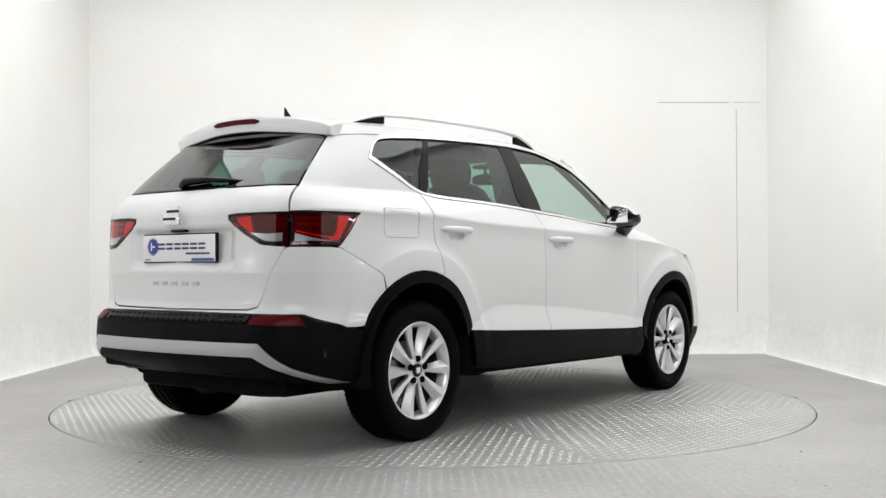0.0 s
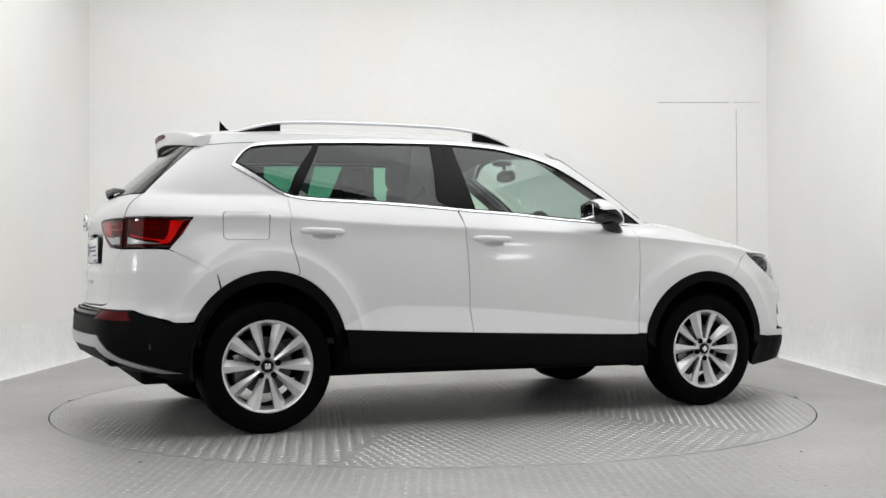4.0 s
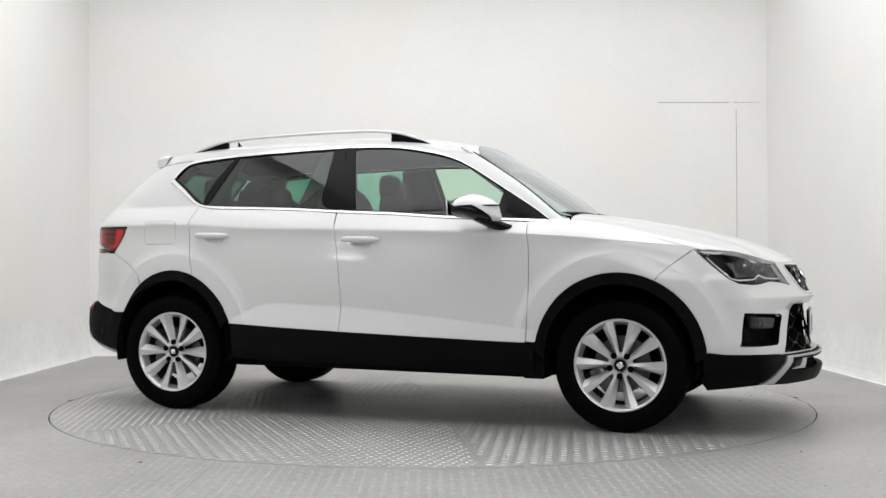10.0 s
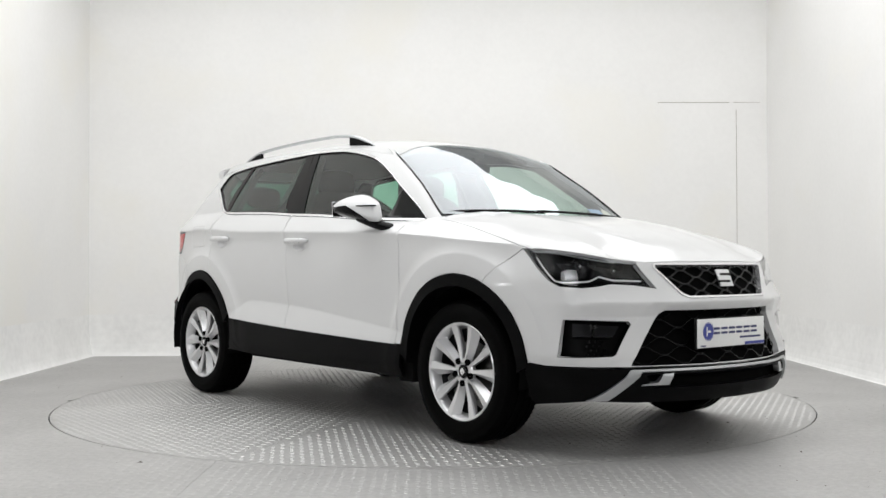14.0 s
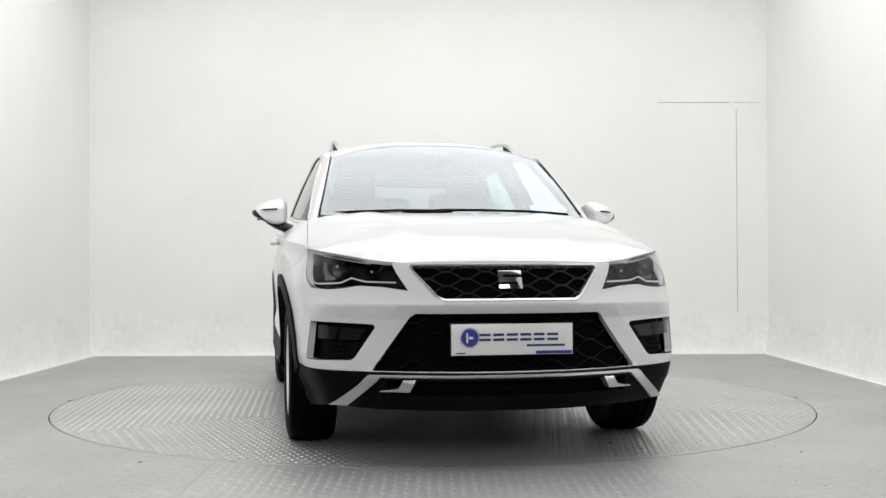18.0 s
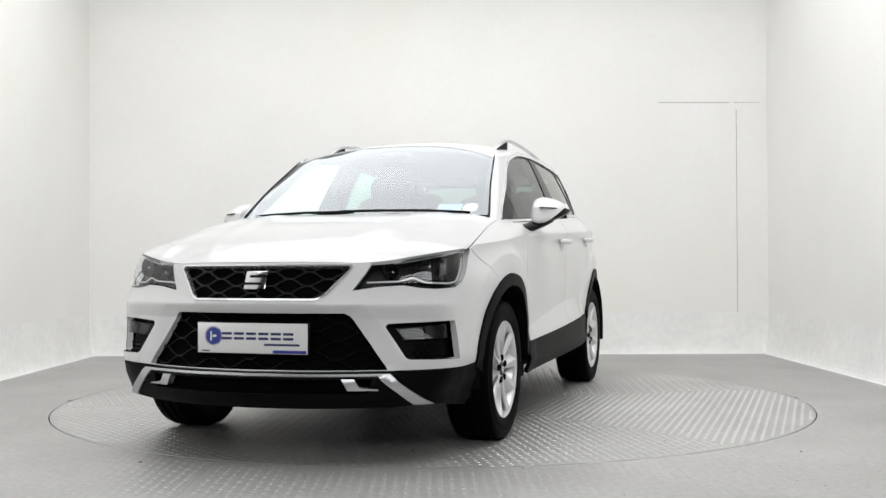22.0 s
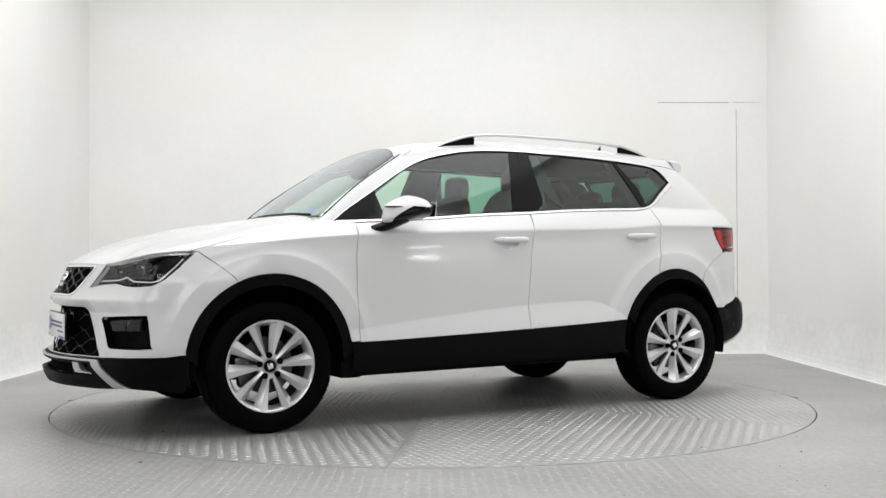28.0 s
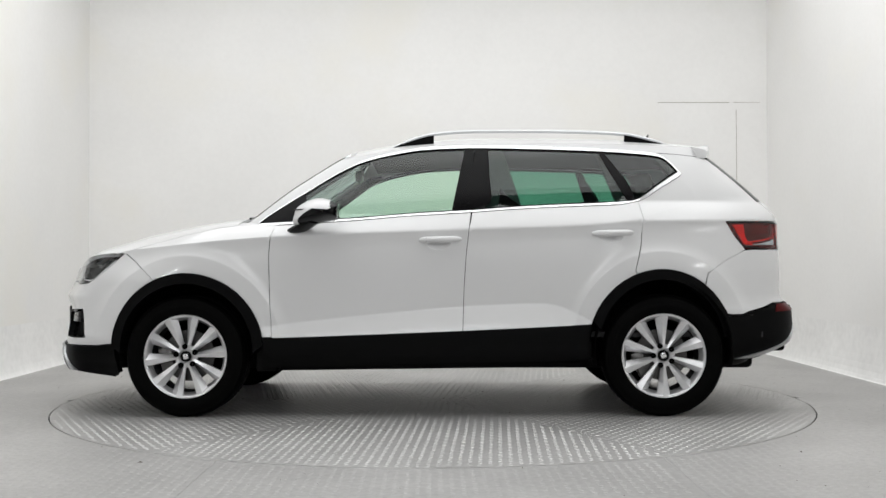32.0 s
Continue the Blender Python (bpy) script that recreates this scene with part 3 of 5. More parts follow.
def tube(points, radius, seg=10, flat=1.0, cap=True):
    """A bar along 3D points; radius may vary point by point; flat squashes its height."""
    bm = bmesh.new()
    rings = []
    pts = [Vector(p) for p in points]
    rad = radius if isinstance(radius, (list, tuple)) else [radius] * len(pts)
    for i, p in enumerate(pts):
        t = (pts[min(i + 1, len(pts) - 1)] - pts[max(i - 1, 0)]).normalized()
        up = Vector((0, 0, 1)) if abs(t.z) < 0.95 else Vector((0, 1, 0))
        a = t.cross(up).normalized()
        b = a.cross(t).normalized()
        rings.append([bm.verts.new(p + (a * math.cos(2 * math.pi * k / seg) + b * math.sin(2 * math.pi * k / seg) * flat) * rad[i]) for k in range(seg)])
    for r0, r1 in zip(rings, rings[1:]):
        for k in range(seg):
            bm.faces.new((r0[k], r0[(k + 1) % seg], r1[(k + 1) % seg], r1[k]))
    if cap:
        bm.faces.new(rings[0][::-1])
        bm.faces.new(rings[-1])
    return bm


def lathe(profile, seg=48, axis="y", close=False):
    """Turns a (radius, along) profile round an axis."""
    bm = bmesh.new()
    rings = []
    for r, h in profile:
        ring = []
        for k in range(seg):
            a = 2 * math.pi * k / seg
            c, s = r * math.cos(a), r * math.sin(a)
            ring.append(bm.verts.new((c, h, s) if axis == "y" else ((h, c, s) if axis == "x" else (c, s, h))))
        rings.append(ring)
    pairs = list(zip(rings, rings[1:])) + ([(rings[-1], rings[0])] if close else [])
    for r0, r1 in pairs:
        for k in range(seg):
            bm.faces.new((r0[k], r0[(k + 1) % seg], r1[(k + 1) % seg], r1[k]))
    return bm


def blob(centre, size, power=2.6, seg=24, rings=16, shear=(0, 0, 0)):
    """A rounded block (superellipsoid)."""
    bm = bmesh.new()
    bmesh.ops.create_uvsphere(bm, u_segments=seg, v_segments=rings, radius=1)
    for v in bm.verts:
        n = (abs(v.co.x) ** power + abs(v.co.y) ** power + abs(v.co.z) ** power) ** (1 / power)
        c = v.co / n
        v.co = Vector((centre[0] + c.x * size[0] + shear[0] * c.z, centre[1] + c.y * size[1] + shear[1] * c.z, centre[2] + c.z * size[2] + shear[2] * c.x))
    return bm


def mirrored(ob):
    """The same part on the car's other side."""
    me = ob.data.copy()
    me.transform(Matrix.Diagonal((1, -1, 1, 1)))
    me.flip_normals()
    o = new(ob.name.split(".")[0], me)
    o.parent = ob.parent
    if ob.get("label"):
        o["label"] = ob["label"]
    o.matrix_basis = Matrix.Translation(Vector((ob.location.x, -ob.location.y, ob.location.z)))
    return o
# ---- the car ----
car = tagged(new("car"), "white compact crossover with black plastic cladding, parked on the turntable", "car")


def arch(a, deg0, deg1, grow=0.0, n=30):
    cx, cz, rx, rz = a
    return [(cx + (rx + grow) * math.cos(radians(deg0 + (deg1 - deg0) * i / n)), cz + (rz + grow) * math.sin(radians(deg0 + (deg1 - deg0) * i / n))) for i in range(n + 1)]


x_dlo_top = [(-1.418, 1.350), (-1.375, 1.405), (-1.318, 1.448), (-1.25, 1.463), (-1.154, 1.472), (-0.967, 1.485), (-0.655, 1.498), (-0.279, 1.507), (-0.05, 1.503), (0.097, 1.490), (0.285, 1.453), (0.411, 1.412),
             (0.537, 1.345), (0.662, 1.267), (0.851, 1.148), (0.955, 1.072)]
z_dlo_low = curve((-1.418, 1.35), (-1.30, 1.275), (-1.165, 1.192), (-1.075, 1.174), (-0.829, 1.165), (-0.521, 1.151), (-0.213, 1.130), (0.096, 1.113), (0.405, 1.089), (0.715, 1.072), (0.955, 1.060))
DLO_TOP = bow(*x_dlo_top, n=8)


def low_line(x0, x1, dz=0.0, n=30):
    return [(x0 + (x1 - x0) * i / n, float(z_dlo_low(x0 + (x1 - x0) * i / n)) + dz) for i in range(n + 1)]


def clad_line(x0, x1, dz=0.0, n=30):
    return [(x0 + (x1 - x0) * i / n, float(z_clad(x0 + (x1 - x0) * i / n)) + dz) for i in range(n + 1)]


# decks: bonnet and roof as heights over the plan
z_hood = curve((0.9, 1.115), (1.12, 1.1), (1.27, 1.085), (1.44, 1.063), (1.61, 1.035), (1.775, 0.995), (1.94, 0.945), (2.05, 0.898), (2.12, 0.86), (2.16, 0.83))
z_roof = curve((-1.8, 1.523), (-1.6, 1.55), (-1.3, 1.581), (-0.9, 1.602), (-0.3, 1.608), (0.1, 1.586), (0.45, 1.528), (0.6, 1.493))
_xs = np.linspace(0.6, 2.0, 60)
_ys = np.array([skin(sx(x, float(z_shoulder(x))), float(z_shoulder(x)))[1] for x in _xs])


def deck_base(x, y):
    w = np.interp(x, _xs, _ys)
    n = np.abs(y) / w
    q = np.clip((1.55 - x) / 0.5, 0, 1)
    q = 3.4 + 3.6 * q * q * (3 - 2 * q)                    # squarer towards the windscreen
    drop = np.where(n < 1, n ** q, 1 + q * (n - 1))
    rib = 0.007 * np.exp(-((np.abs(y) - (0.30 + 0.16 * (2.1 - x))) / 0.06) ** 2)
    return np.stack([x, y, z_hood(x) - (z_hood(x) - z_shoulder(x)) * drop + rib], -1)


# the bonnet's leading edge: height by half-width, and where it lies on the skin
z_edge = curve((0, 0.846), (0.3, 0.845), (0.42, 0.842), (0.5, 0.847), (0.6, 0.861), (0.7, 0.88), (0.8, 0.902), (0.9, 0.93))
S_TIP = sx(1.695, 0.908)


def edge_at(s):
    z = 0.86
    for _ in range(12):
        z = float(z_edge(skin(s, z)[1]))
    return z


lead = [(float(s), edge_at(float(s))) for s in np.linspace(0, S_TIP, 50)]
_lead = np.array([skin(s, z) for s, z in lead])
_gap = _lead[:, 2] - deck_base(_lead[:, 0], _lead[:, 1])[:, 2]


def deck_front(x, y):
    p = deck_base(x, y)
    a = np.abs(y)
    p[..., 2] += np.interp(a, _lead[:, 1], _gap) * np.exp(-np.maximum(np.interp(a, _lead[:, 1], _lead[:, 0]) - x, 0) / 0.28)
    return p


def deck_roof(x, y):
    return np.stack([x, y, z_roof(x) - 0.072 * (np.abs(y) / 0.6) ** 2.6], -1)


def meet(s, deck, lo, hi):
    """Height at which the skin at s meets a deck."""
    for _ in range(40):
        mid = (lo + hi) / 2
        p = skin(s, mid)
        if deck(p[0], p[1])[2] > mid:
            lo = mid
        else:
            hi = mid
    return lo


S_SCR = sx(0.95, 1.10)
S_RT0, S_RT1 = sf(0.598, 1.485), sr(0.525, 1.488)
cant = [(s, float(meet(s, deck_roof, 1.35, 1.6))) for s in np.linspace(S_RT0, S_RT1, 50)]        # roof edge on the skin
SCREEN_TOP = [(s, float(meet(s, deck_roof, 1.35, 1.6))) for s in np.linspace(0, S_RT0, 20)]


def flare_arc(a, k, n=60):
    """A line round a wheel arch, at k times its radii."""
    return [(a[0] + a[2] * k * math.cos(math.pi * i / n), a[1] + a[3] * k * math.sin(math.pi * i / n)) for i in range(n + 1)]


HANDLES = ((-1.12, -0.902, 1.005), (-0.177, 0.046, 0.972))            # ends and height of the door handles


def cup_line(h, k=1.0):
    return [(sx((h[0] + h[1]) / 2 + 0.008 + 0.064 * k * math.cos(a), h[2] - 0.020 + 0.034 * k * math.sin(a)), h[2] - 0.020 + 0.034 * k * math.sin(a)) for a in np.linspace(0, 2 * math.pi, 33)[:-1]]


def body():
    # doors
    rear_cut = [(-1.165, 1.185), (-1.176, 1.068), (-1.168, 0.948), (-1.148, 0.865), (-1.131, 0.80)]
    mid_cut = [(-0.238, 1.128), (-0.226, 1.05), (-0.207, 0.891), (-0.194, 0.7), (-0.187, 0.478)]
    front_cut = [(0.842, 1.07), (0.858, 1.045), (0.873, 0.97), (0.88, 0.894), (0.876, 0.7), (0.863, 0.443)]
    shoulder = [(sx(x, float(z_shoulder(x))), float(z_shoulder(x))) for x in np.linspace(-1.6, 1.64, 130)]
    over, under_line = ([(sx(x, float(z_shoulder(x)) + d), float(z_shoulder(x)) + d) for x in np.linspace(-1.6, 1.64, 130)] for d in (0.009, -0.009))
    lows = [[(sx(x, float(z_ledge(x)) + d), float(z_ledge(x)) + d) for x in np.linspace(-0.92, 0.86, 80)] for d in (0.008, 0.0, -0.008)]
    flare = [[(sx(x, z), z) for x, z in flare_arc(a, k)] for a in (ARCH_F, ARCH_R) for k in (FLARE[1] + 0.05, FLARE[1] + 0.014, FLARE[1], FLARE[1] - 0.014)]
    side_lines = [shoulder, over, under_line, *lows, *flare]
    arc_r = [p for p in arch(ARCH_R, 70.5, 18)]
    front = sheet("door", skin, xz(*low_line(-0.235, 0.842), *front_cut, *clad_line(0.86, -0.187), *mid_cut[::-1]), PAINT, car, holes=(cup_line(HANDLES[1]),), lines=side_lines, step=0.02, mirror=True)
    rear = sheet("door", skin, xz(*low_line(-1.165, -0.24), *mid_cut, *clad_line(-0.19, -0.875), *arc_r[::-1], *rear_cut[::-1]), PAINT, car, holes=(cup_line(HANDLES[0]),), lines=side_lines, step=0.02, mirror=True)
    # side pressing: windscreen pillar, roof rail line, rear pillar and rear wing
    flap = [(-1.502, 1.085), (-1.49, 1.098), (-1.29, 1.098), (-1.277, 1.085), (-1.277, 0.976), (-1.29, 0.963), (-1.485, 0.963), (-1.5, 0.976)]
    glass_edge = [(0.533, 1.44), (0.561, 1.36), (0.588, 1.28), (0.610, 1.195), (0.634, 1.12), (0.6465, 1.072)]
    outline = (xz(*DLO_TOP[::-1]) + xz((-1.418, 1.35), (-1.30, 1.278), (-1.165, 1.195), *rear_cut) + xz(*arch(ARCH_R, 71, 126)) + xz((-1.535, 0.788), (-1.63, 0.850), (-1.755, 0.914), (-1.644, 1.072))
               + yr((0.70, 1.073), (0.645, 1.072)) + yr(*glass_edge[::-1]) + xz((-1.560, 1.447), (-1.510, 1.514)) + [(s, z) for s, z in cant[::-1] if s < sx(-1.506, 1.515)] + yf((0.60, 1.487), (0.625, 1.4), (0.66, 1.28), (0.69, 1.18), (0.712, 1.11), (0.725, 1.062))
               + xz((0.985, 1.050), (0.957, 1.054)))
    other = lambda p: [(2 * SS - s, z) for s, z in p]
    hole = other(xz(*flap, flap[0]))
    sheet("body_side", skin, outline, PAINT, car, lines=side_lines, step=0.022)
    wing = sheet("body_side", skin, other(outline), PAINT, car, holes=(hole,), lines=[other(p) for p in side_lines], step=0.022)
    sheet("fuel_flap", skin, hole, PAINT, wing, inset=0.0004, step=0.03)          # the filler is on the right side only
    # front wing
    seam = [(1.695, 0.906), (1.627, 0.856), (1.535, 0.778), (1.5155, 0.7529)]
    wing_out = (xz(*front_cut) + xz(*arch(ARCH_F, 170, 65)) + xz(*seam[::-1]) + xz(*[(x, float(z_shoulder(x))) for x in np.linspace(1.66, 0.875, 40)]))
    wings = sheet("front_wing", skin, wing_out, PAINT, car, lines=side_lines, step=0.02, mirror=True)
    cut = curve((0.9, 0.765), (1.08, 0.776), (1.25, 0.786), (1.5, 0.80), (1.72, 0.812), (1.9, 0.80))
    edge = [tuple(skin(s, z)[:2]) for s, z in lead]                                    # leading edge in plan, nose to lamp tip
    top = [(x, float(np.interp(x, _xs, _ys)) - 0.001) for x in np.linspace(0.876, 1.672, 40)]
    tip_line = [p for p in edge[::-1] if p[1] > float(cut(p[0]))]
    strip = top + tip_line + [(x, float(cut(x))) for x in np.linspace(tip_line[-1][0] - 0.01, 1.075, 40)] + [(1.055, 0.725), (1.0, 0.745), (0.955, 0.775), (0.85, 0.797)]
    sheet("wing_top", deck_front, fine(strip, 0.03), PAINT, car, mirror=True, step=0.03, inset=0.0008, flange=0.01)
    rim = [p for p in edge if p[1] < float(cut(p[0])) - 0.004]
    half = [(1.07, 0.0), (1.067, 0.3), (1.062, 0.58), (1.066, 0.70), (1.072, float(cut(1.072)))] + [(x, float(cut(x))) for x in np.linspace(1.09, rim[-1][0] - 0.01, 30)] + rim[::-1]
    hood = half + [(x, -y) for x, y in half[::-1] if y > 1e-6]
    sheet("bonnet", deck_front, fine(hood, 0.03), PAINT, car, step=0.035, flange=0.016, inset=0.002)
    # roof
    ce = [tuple(skin(s, z)[:2]) for s, z in cant if s < sx(-1.506, 1.515)]
    fe = [tuple(skin(s, z)[:2]) for s, z in SCREEN_TOP]
    tail_edge = [(-1.53, 0.49), (-1.575, 0.40), (-1.605, 0.2), (-1.61, 0)]
    half = [(x + 0.002, y) for x, y in fe] + ce[1:] + tail_edge
    roof = half + [(x, -y) for x, y in half[::-1] if y > 1e-6]
    sheet("roof", deck_roof, fine(roof, 0.03), PAINT, car, step=0.04, flange=0.012, inset=0.001, flip=False)
    sheet("roof_seam", skin, ribbon(xz((-1.552, 1.450), (-1.42, 1.464), (-1.30, 1.470)), 0.0032), INNER, car, off=0.0006, flange=0, inset=0, mirror=True, step=0.1)
    sheet("door_jamb", skin, ribbon(xz((-1.166, 1.182), (-1.176, 1.068), (-1.174, 1.01)), 0.05), PAINT, car, off=-0.005, flange=0, inset=0, mirror=True, step=0.03)
    sheet("bumper_jamb", skin, ribbon(xz((-1.537, 0.789), (-1.63, 0.849), (-1.735, 0.904)), 0.03), PAINT, car, off=-0.005, flange=0, inset=0, mirror=True, step=0.03)
    return shoulder


SHOULDER = body()


def glass():
    # windows of both sides; black pillars, dividers and mirror foot; bright surround
    top = np.array(DLO_TOP)
    o = np.argsort(top[:, 0])
    z_top = lambda x: float(np.interp(x, top[o, 0], top[o, 1]))
    tl = lambda x0, x1, n=24: [(x0 + (x1 - x0) * i / n, z_top(x0 + (x1 - x0) * i / n)) for i in range(n + 1)]
    rim = dict(off=-0.006, flange=0.004, inset=0.0, mirror=True)
    panes = sheet("quarter_window", skin, xz(*low_line(-1.415, -1.155), (-1.155, 1.195), *tl(-0.985, -1.405)), REARGLASS, car, **rim)
    panes += sheet("rear_door_window", skin, xz(*low_line(-1.117, -0.275), (-0.277, 1.14), *tl(-0.330, -0.955)), REARGLASS, car, **rim)
    panes += sheet("front_door_window", skin, xz(*low_line(-0.128, 0.665), (0.70, 1.24), *tl(0.705, -0.205)), SIDEGLASS, car, **rim)
    for p in panes:
        p.visible_shadow = False
    blk = dict(off=-0.002, flange=0.010, inset=0.0006, mirror=True)
    sheet("window_divider", skin, xz(*low_line(-1.150, -1.113, n=4), *tl(-0.952, -0.982, 4)), GLOSSBLACK, car, **blk)
    sheet("rear_door_pillar", skin, xz(*low_line(-0.278, -0.196, n=4), *tl(-0.262, -0.333, 4)), GLOSSBLACK, car, **blk)
    sheet("front_door_pillar", skin, xz(*low_line(-0.190, -0.123, n=4), *tl(-0.202, -0.256, 4)), GLOSSBLACK, car, **blk)
    sheet("mirror_foot", skin, xz(*low_line(0.665, 0.952, n=6), *tl(0.95, 0.705, 10)), GLOSSBLACK, car, **blk)
    chrome = dict(off=0.005, flange=0.006, inset=0, mirror=True, step=0.05)
    upper = xz(*DLO_TOP)
    under = dict(off=0.0012, flange=0.006, inset=0, mirror=True, step=0.05)
    for line, w in ((upper, 0.016), (xz(*low_line(-1.418, -0.24, 0.0, 40)), 0.015), (xz(*low_line(-0.232, 0.955, 0.0, 40)), 0.015)):
        sheet("window_trim", skin, ribbon(line, w), CHROME, car, **chrome)
        sheet("trim_lip", skin, ribbon(line, w + 0.003), GLOSSBLACK, car, **under)
    # black rubber inside the bright surround
    for pts in (DLO_TOP, low_line(-1.41, 0.95, 0.0, 60)):
        a = xz(*pts)
        sheet("window_seal", skin, ribbon(a, 0.034), GLOSSBLACK, car, off=-0.004, flange=0.004, inset=0, mirror=True, step=0.06)
    # windscreen with its black border
    bot = [(sf(y, 1.095), 1.095) for y in np.linspace(-0.705, 0.705, 30)]
    right = yf((0.70, 1.115), (0.682, 1.18), (0.652, 1.28), (0.617, 1.4), (0.592, 1.475))
    topline = [(s, z - 0.004) for s, z in SCREEN_TOP if abs(s) < right[-1][0] - 0.02]
    topl = topline[::-1] + [(-s, z) for s, z in topline[1:]]
    outer = bot + right + topl + [(-s, z) for s, z in right[::-1]]
    pane = sheet("windscreen", skin, outer, SCREENGLASS, car, off=-0.002, flange=0.005, step=0.06, inset=0)
    pane.visible_shadow = False
    cen = np.array([0, 1.3])
    inner = [tuple(cen + (np.array(p) - cen) * np.array([0.955, 0.93])) for p in tidy(outer)]
    sheet("windscreen_border", skin, outer, GLOSSBLACK, car, holes=(inner,), off=-0.007, flange=0, step=0.06, inset=0.001)
    sheet("screen_seal", skin, ribbon(yf((0.707, 1.105), (0.686, 1.18), (0.656, 1.28), (0.621, 1.4), (0.606, 1.45)), 0.015), GLOSSBLACK, car, off=0.003, flange=0.006, inset=0, mirror=True, step=0.05)
    cowl = [(1.0, -0.66), (1.01, -0.58), (1.03, -0.3), (1.04, 0), (1.03, 0.3), (1.01, 0.58), (1.0, 0.66)]
    bm = bmesh.new()
    a = [bm.verts.new((x + 0.02, y, 1.083 - 0.05 * (abs(y) / 0.72) ** 3)) for x, y in cowl]
    b = [bm.verts.new((x + 0.075 - 0.02, y, 1.088 - 0.05 * (abs(y) / 0.72) ** 3)) for x, y in cowl]
    c = [bm.verts.new((x - 0.06, y, 1.08 - 0.05 * (abs(y) / 0.72) ** 3)) for x, y in cowl]
    for i in range(len(cowl) - 1):
        bm.faces.new((a[i], a[i + 1], b[i + 1], b[i]))
        bm.faces.new((c[i], c[i + 1], a[i + 1], a[i]))
    part("cowl", bm, CLAD, car)


glass()


def wiper(pts, parent, name="wiper"):
    arm = part(name, tube(pts, 0.007, 8), GLOSSBLACK, parent)
    return arm


wiper([(1.035, 0.62, 1.105), (1.055, 0.40, 1.118), (1.075, 0.10, 1.122), (1.08, -0.10, 1.12)], car)
wiper([(1.06, -0.02, 1.118), (1.06, -0.30, 1.118), (1.03, -0.50, 1.113), (0.985, -0.66, 1.105)], car)


def cladding():
    kw = dict(flange=0.02, mirror=True, step=0.03)
    sheet("sill_trim", skin, xz(*clad_line(-0.885, -0.188), (-0.19, 0.298), (-0.62, 0.303), (-0.895, 0.315), *arch(ARCH_R, -9, 17, n=8)), CLAD, car, off=0.004, **kw)
    sheet("sill_trim", skin, xz(*clad_line(-0.186, 0.905), *arch(ARCH_F, 169, 190, n=8), (0.905, 0.272), (0.4, 0.288), (-0.186, 0.298)), CLAD, car, off=0.004, **kw)
    for a, d0, d1 in ((ARCH_F, 6, 172), (ARCH_R, 24, 160)):
        ring = arch(a, d0 - 3, d1 + 4) + arch(a, d1 + 10, d0 - 8, grow=-0.058)
        sheet("arch_trim", skin, xz(*ring, ring[0]), CLAD, car, off=0.009, flange=0.09, mirror=True, step=0.025)
    low_f = [(1.752, 0.402), (1.85, 0.392), (1.95, 0.392)]
    front = xz(*low_f) + yf((0.78, 0.392), (0.60, 0.387), (0.0, 0.385))
    base = xz((1.735, 0.25), (1.752, 0.216), (1.87, 0.228)) + yf((0.72, 0.245), (0.55, 0.235), (0.0, 0.235))
    ring = arch(ARCH_F, 5, -18, grow=-0.02)
    half = xz(*ring[::-1]) + front
    full = half + [(-s, z) for s, z in half[::-1] if s > 0] + [(-s, z) for s, z in base if s > 0] + base[::-1]
    front_slot = yf((-0.52, 0.355), (0.52, 0.355), (0.50, 0.30), (-0.50, 0.30), (-0.52, 0.355))
    sheet("front_bumper_lower", skin, full, CLAD, car, holes=(front_slot,), off=0.004, flange=0.03, step=0.035)
    # near-black sheet behind the slot gives its depth of shade
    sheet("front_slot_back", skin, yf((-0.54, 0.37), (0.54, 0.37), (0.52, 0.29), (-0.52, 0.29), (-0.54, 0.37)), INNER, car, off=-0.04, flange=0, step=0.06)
    # rear
    back = xz((-1.672, 0.551), (-1.80, 0.553)) + yr((0.79, 0.556), (0.735, 0.592), (0.70, 0.615), (0.0, 0.622))
    base = xz((-1.70, 0.268), (-1.735, 0.272), (-1.80, 0.29)) + yr((0.70, 0.30), (0.45, 0.33), (0.0, 0.335))
    half = xz(*arch(ARCH_R, 194, 156, grow=-0.03)) + back
    full = half + [(2 * SS - s, z) for s, z in half[::-1] if s < SS] + [(2 * SS - s, z) for s, z in base if s < SS] + base[::-1]
    sheet("rear_bumper_lower", skin, full, CLAD, car, off=0.004, flange=0.03, step=0.035)
    # textured insert between the reflectors
    insert = yr((-0.50, 0.618), (0.50, 0.618), (0.50, 0.578), (-0.50, 0.578), (-0.50, 0.618))
    mesh = sheet("rear_bumper_insert", skin, insert, GLOSSBLACK, car, off=0.007, flange=0.006, step=0.05)
    bm = bmesh.new()
    for i in range(24):
        for j in range(2):
            y = -0.48 + 0.04 * i + 0.02 * (j % 2)
            if abs(y) > 0.49:
                continue
            p = Vector(skin(sr(y, 0.588 + 0.019 * j), 0.588 + 0.019 * j))
            q = [p + Vector((-0.014, 0.016, 0)), p + Vector((-0.014, 0, 0.008)), p + Vector((-0.014, -0.016, 0)), p + Vector((-0.014, 0, -0.008))]
            t = [p + Vector((-0.009, 0.02, 0)), p + Vector((-0.009, 0, 0.0095)), p + Vector((-0.009, -0.02, 0)), p + Vector((-0.009, 0, -0.0095))]
            q, t = [bm.verts.new(v) for v in q], [bm.verts.new(v) for v in t]
            bm.faces.new(q)
            for k in range(4):
                bm.faces.new((q[k], t[k], t[(k + 1) % 4], q[(k + 1) % 4]))
    tagged(part("insert_pattern", bm, CLAD, mesh), kind="stuff")
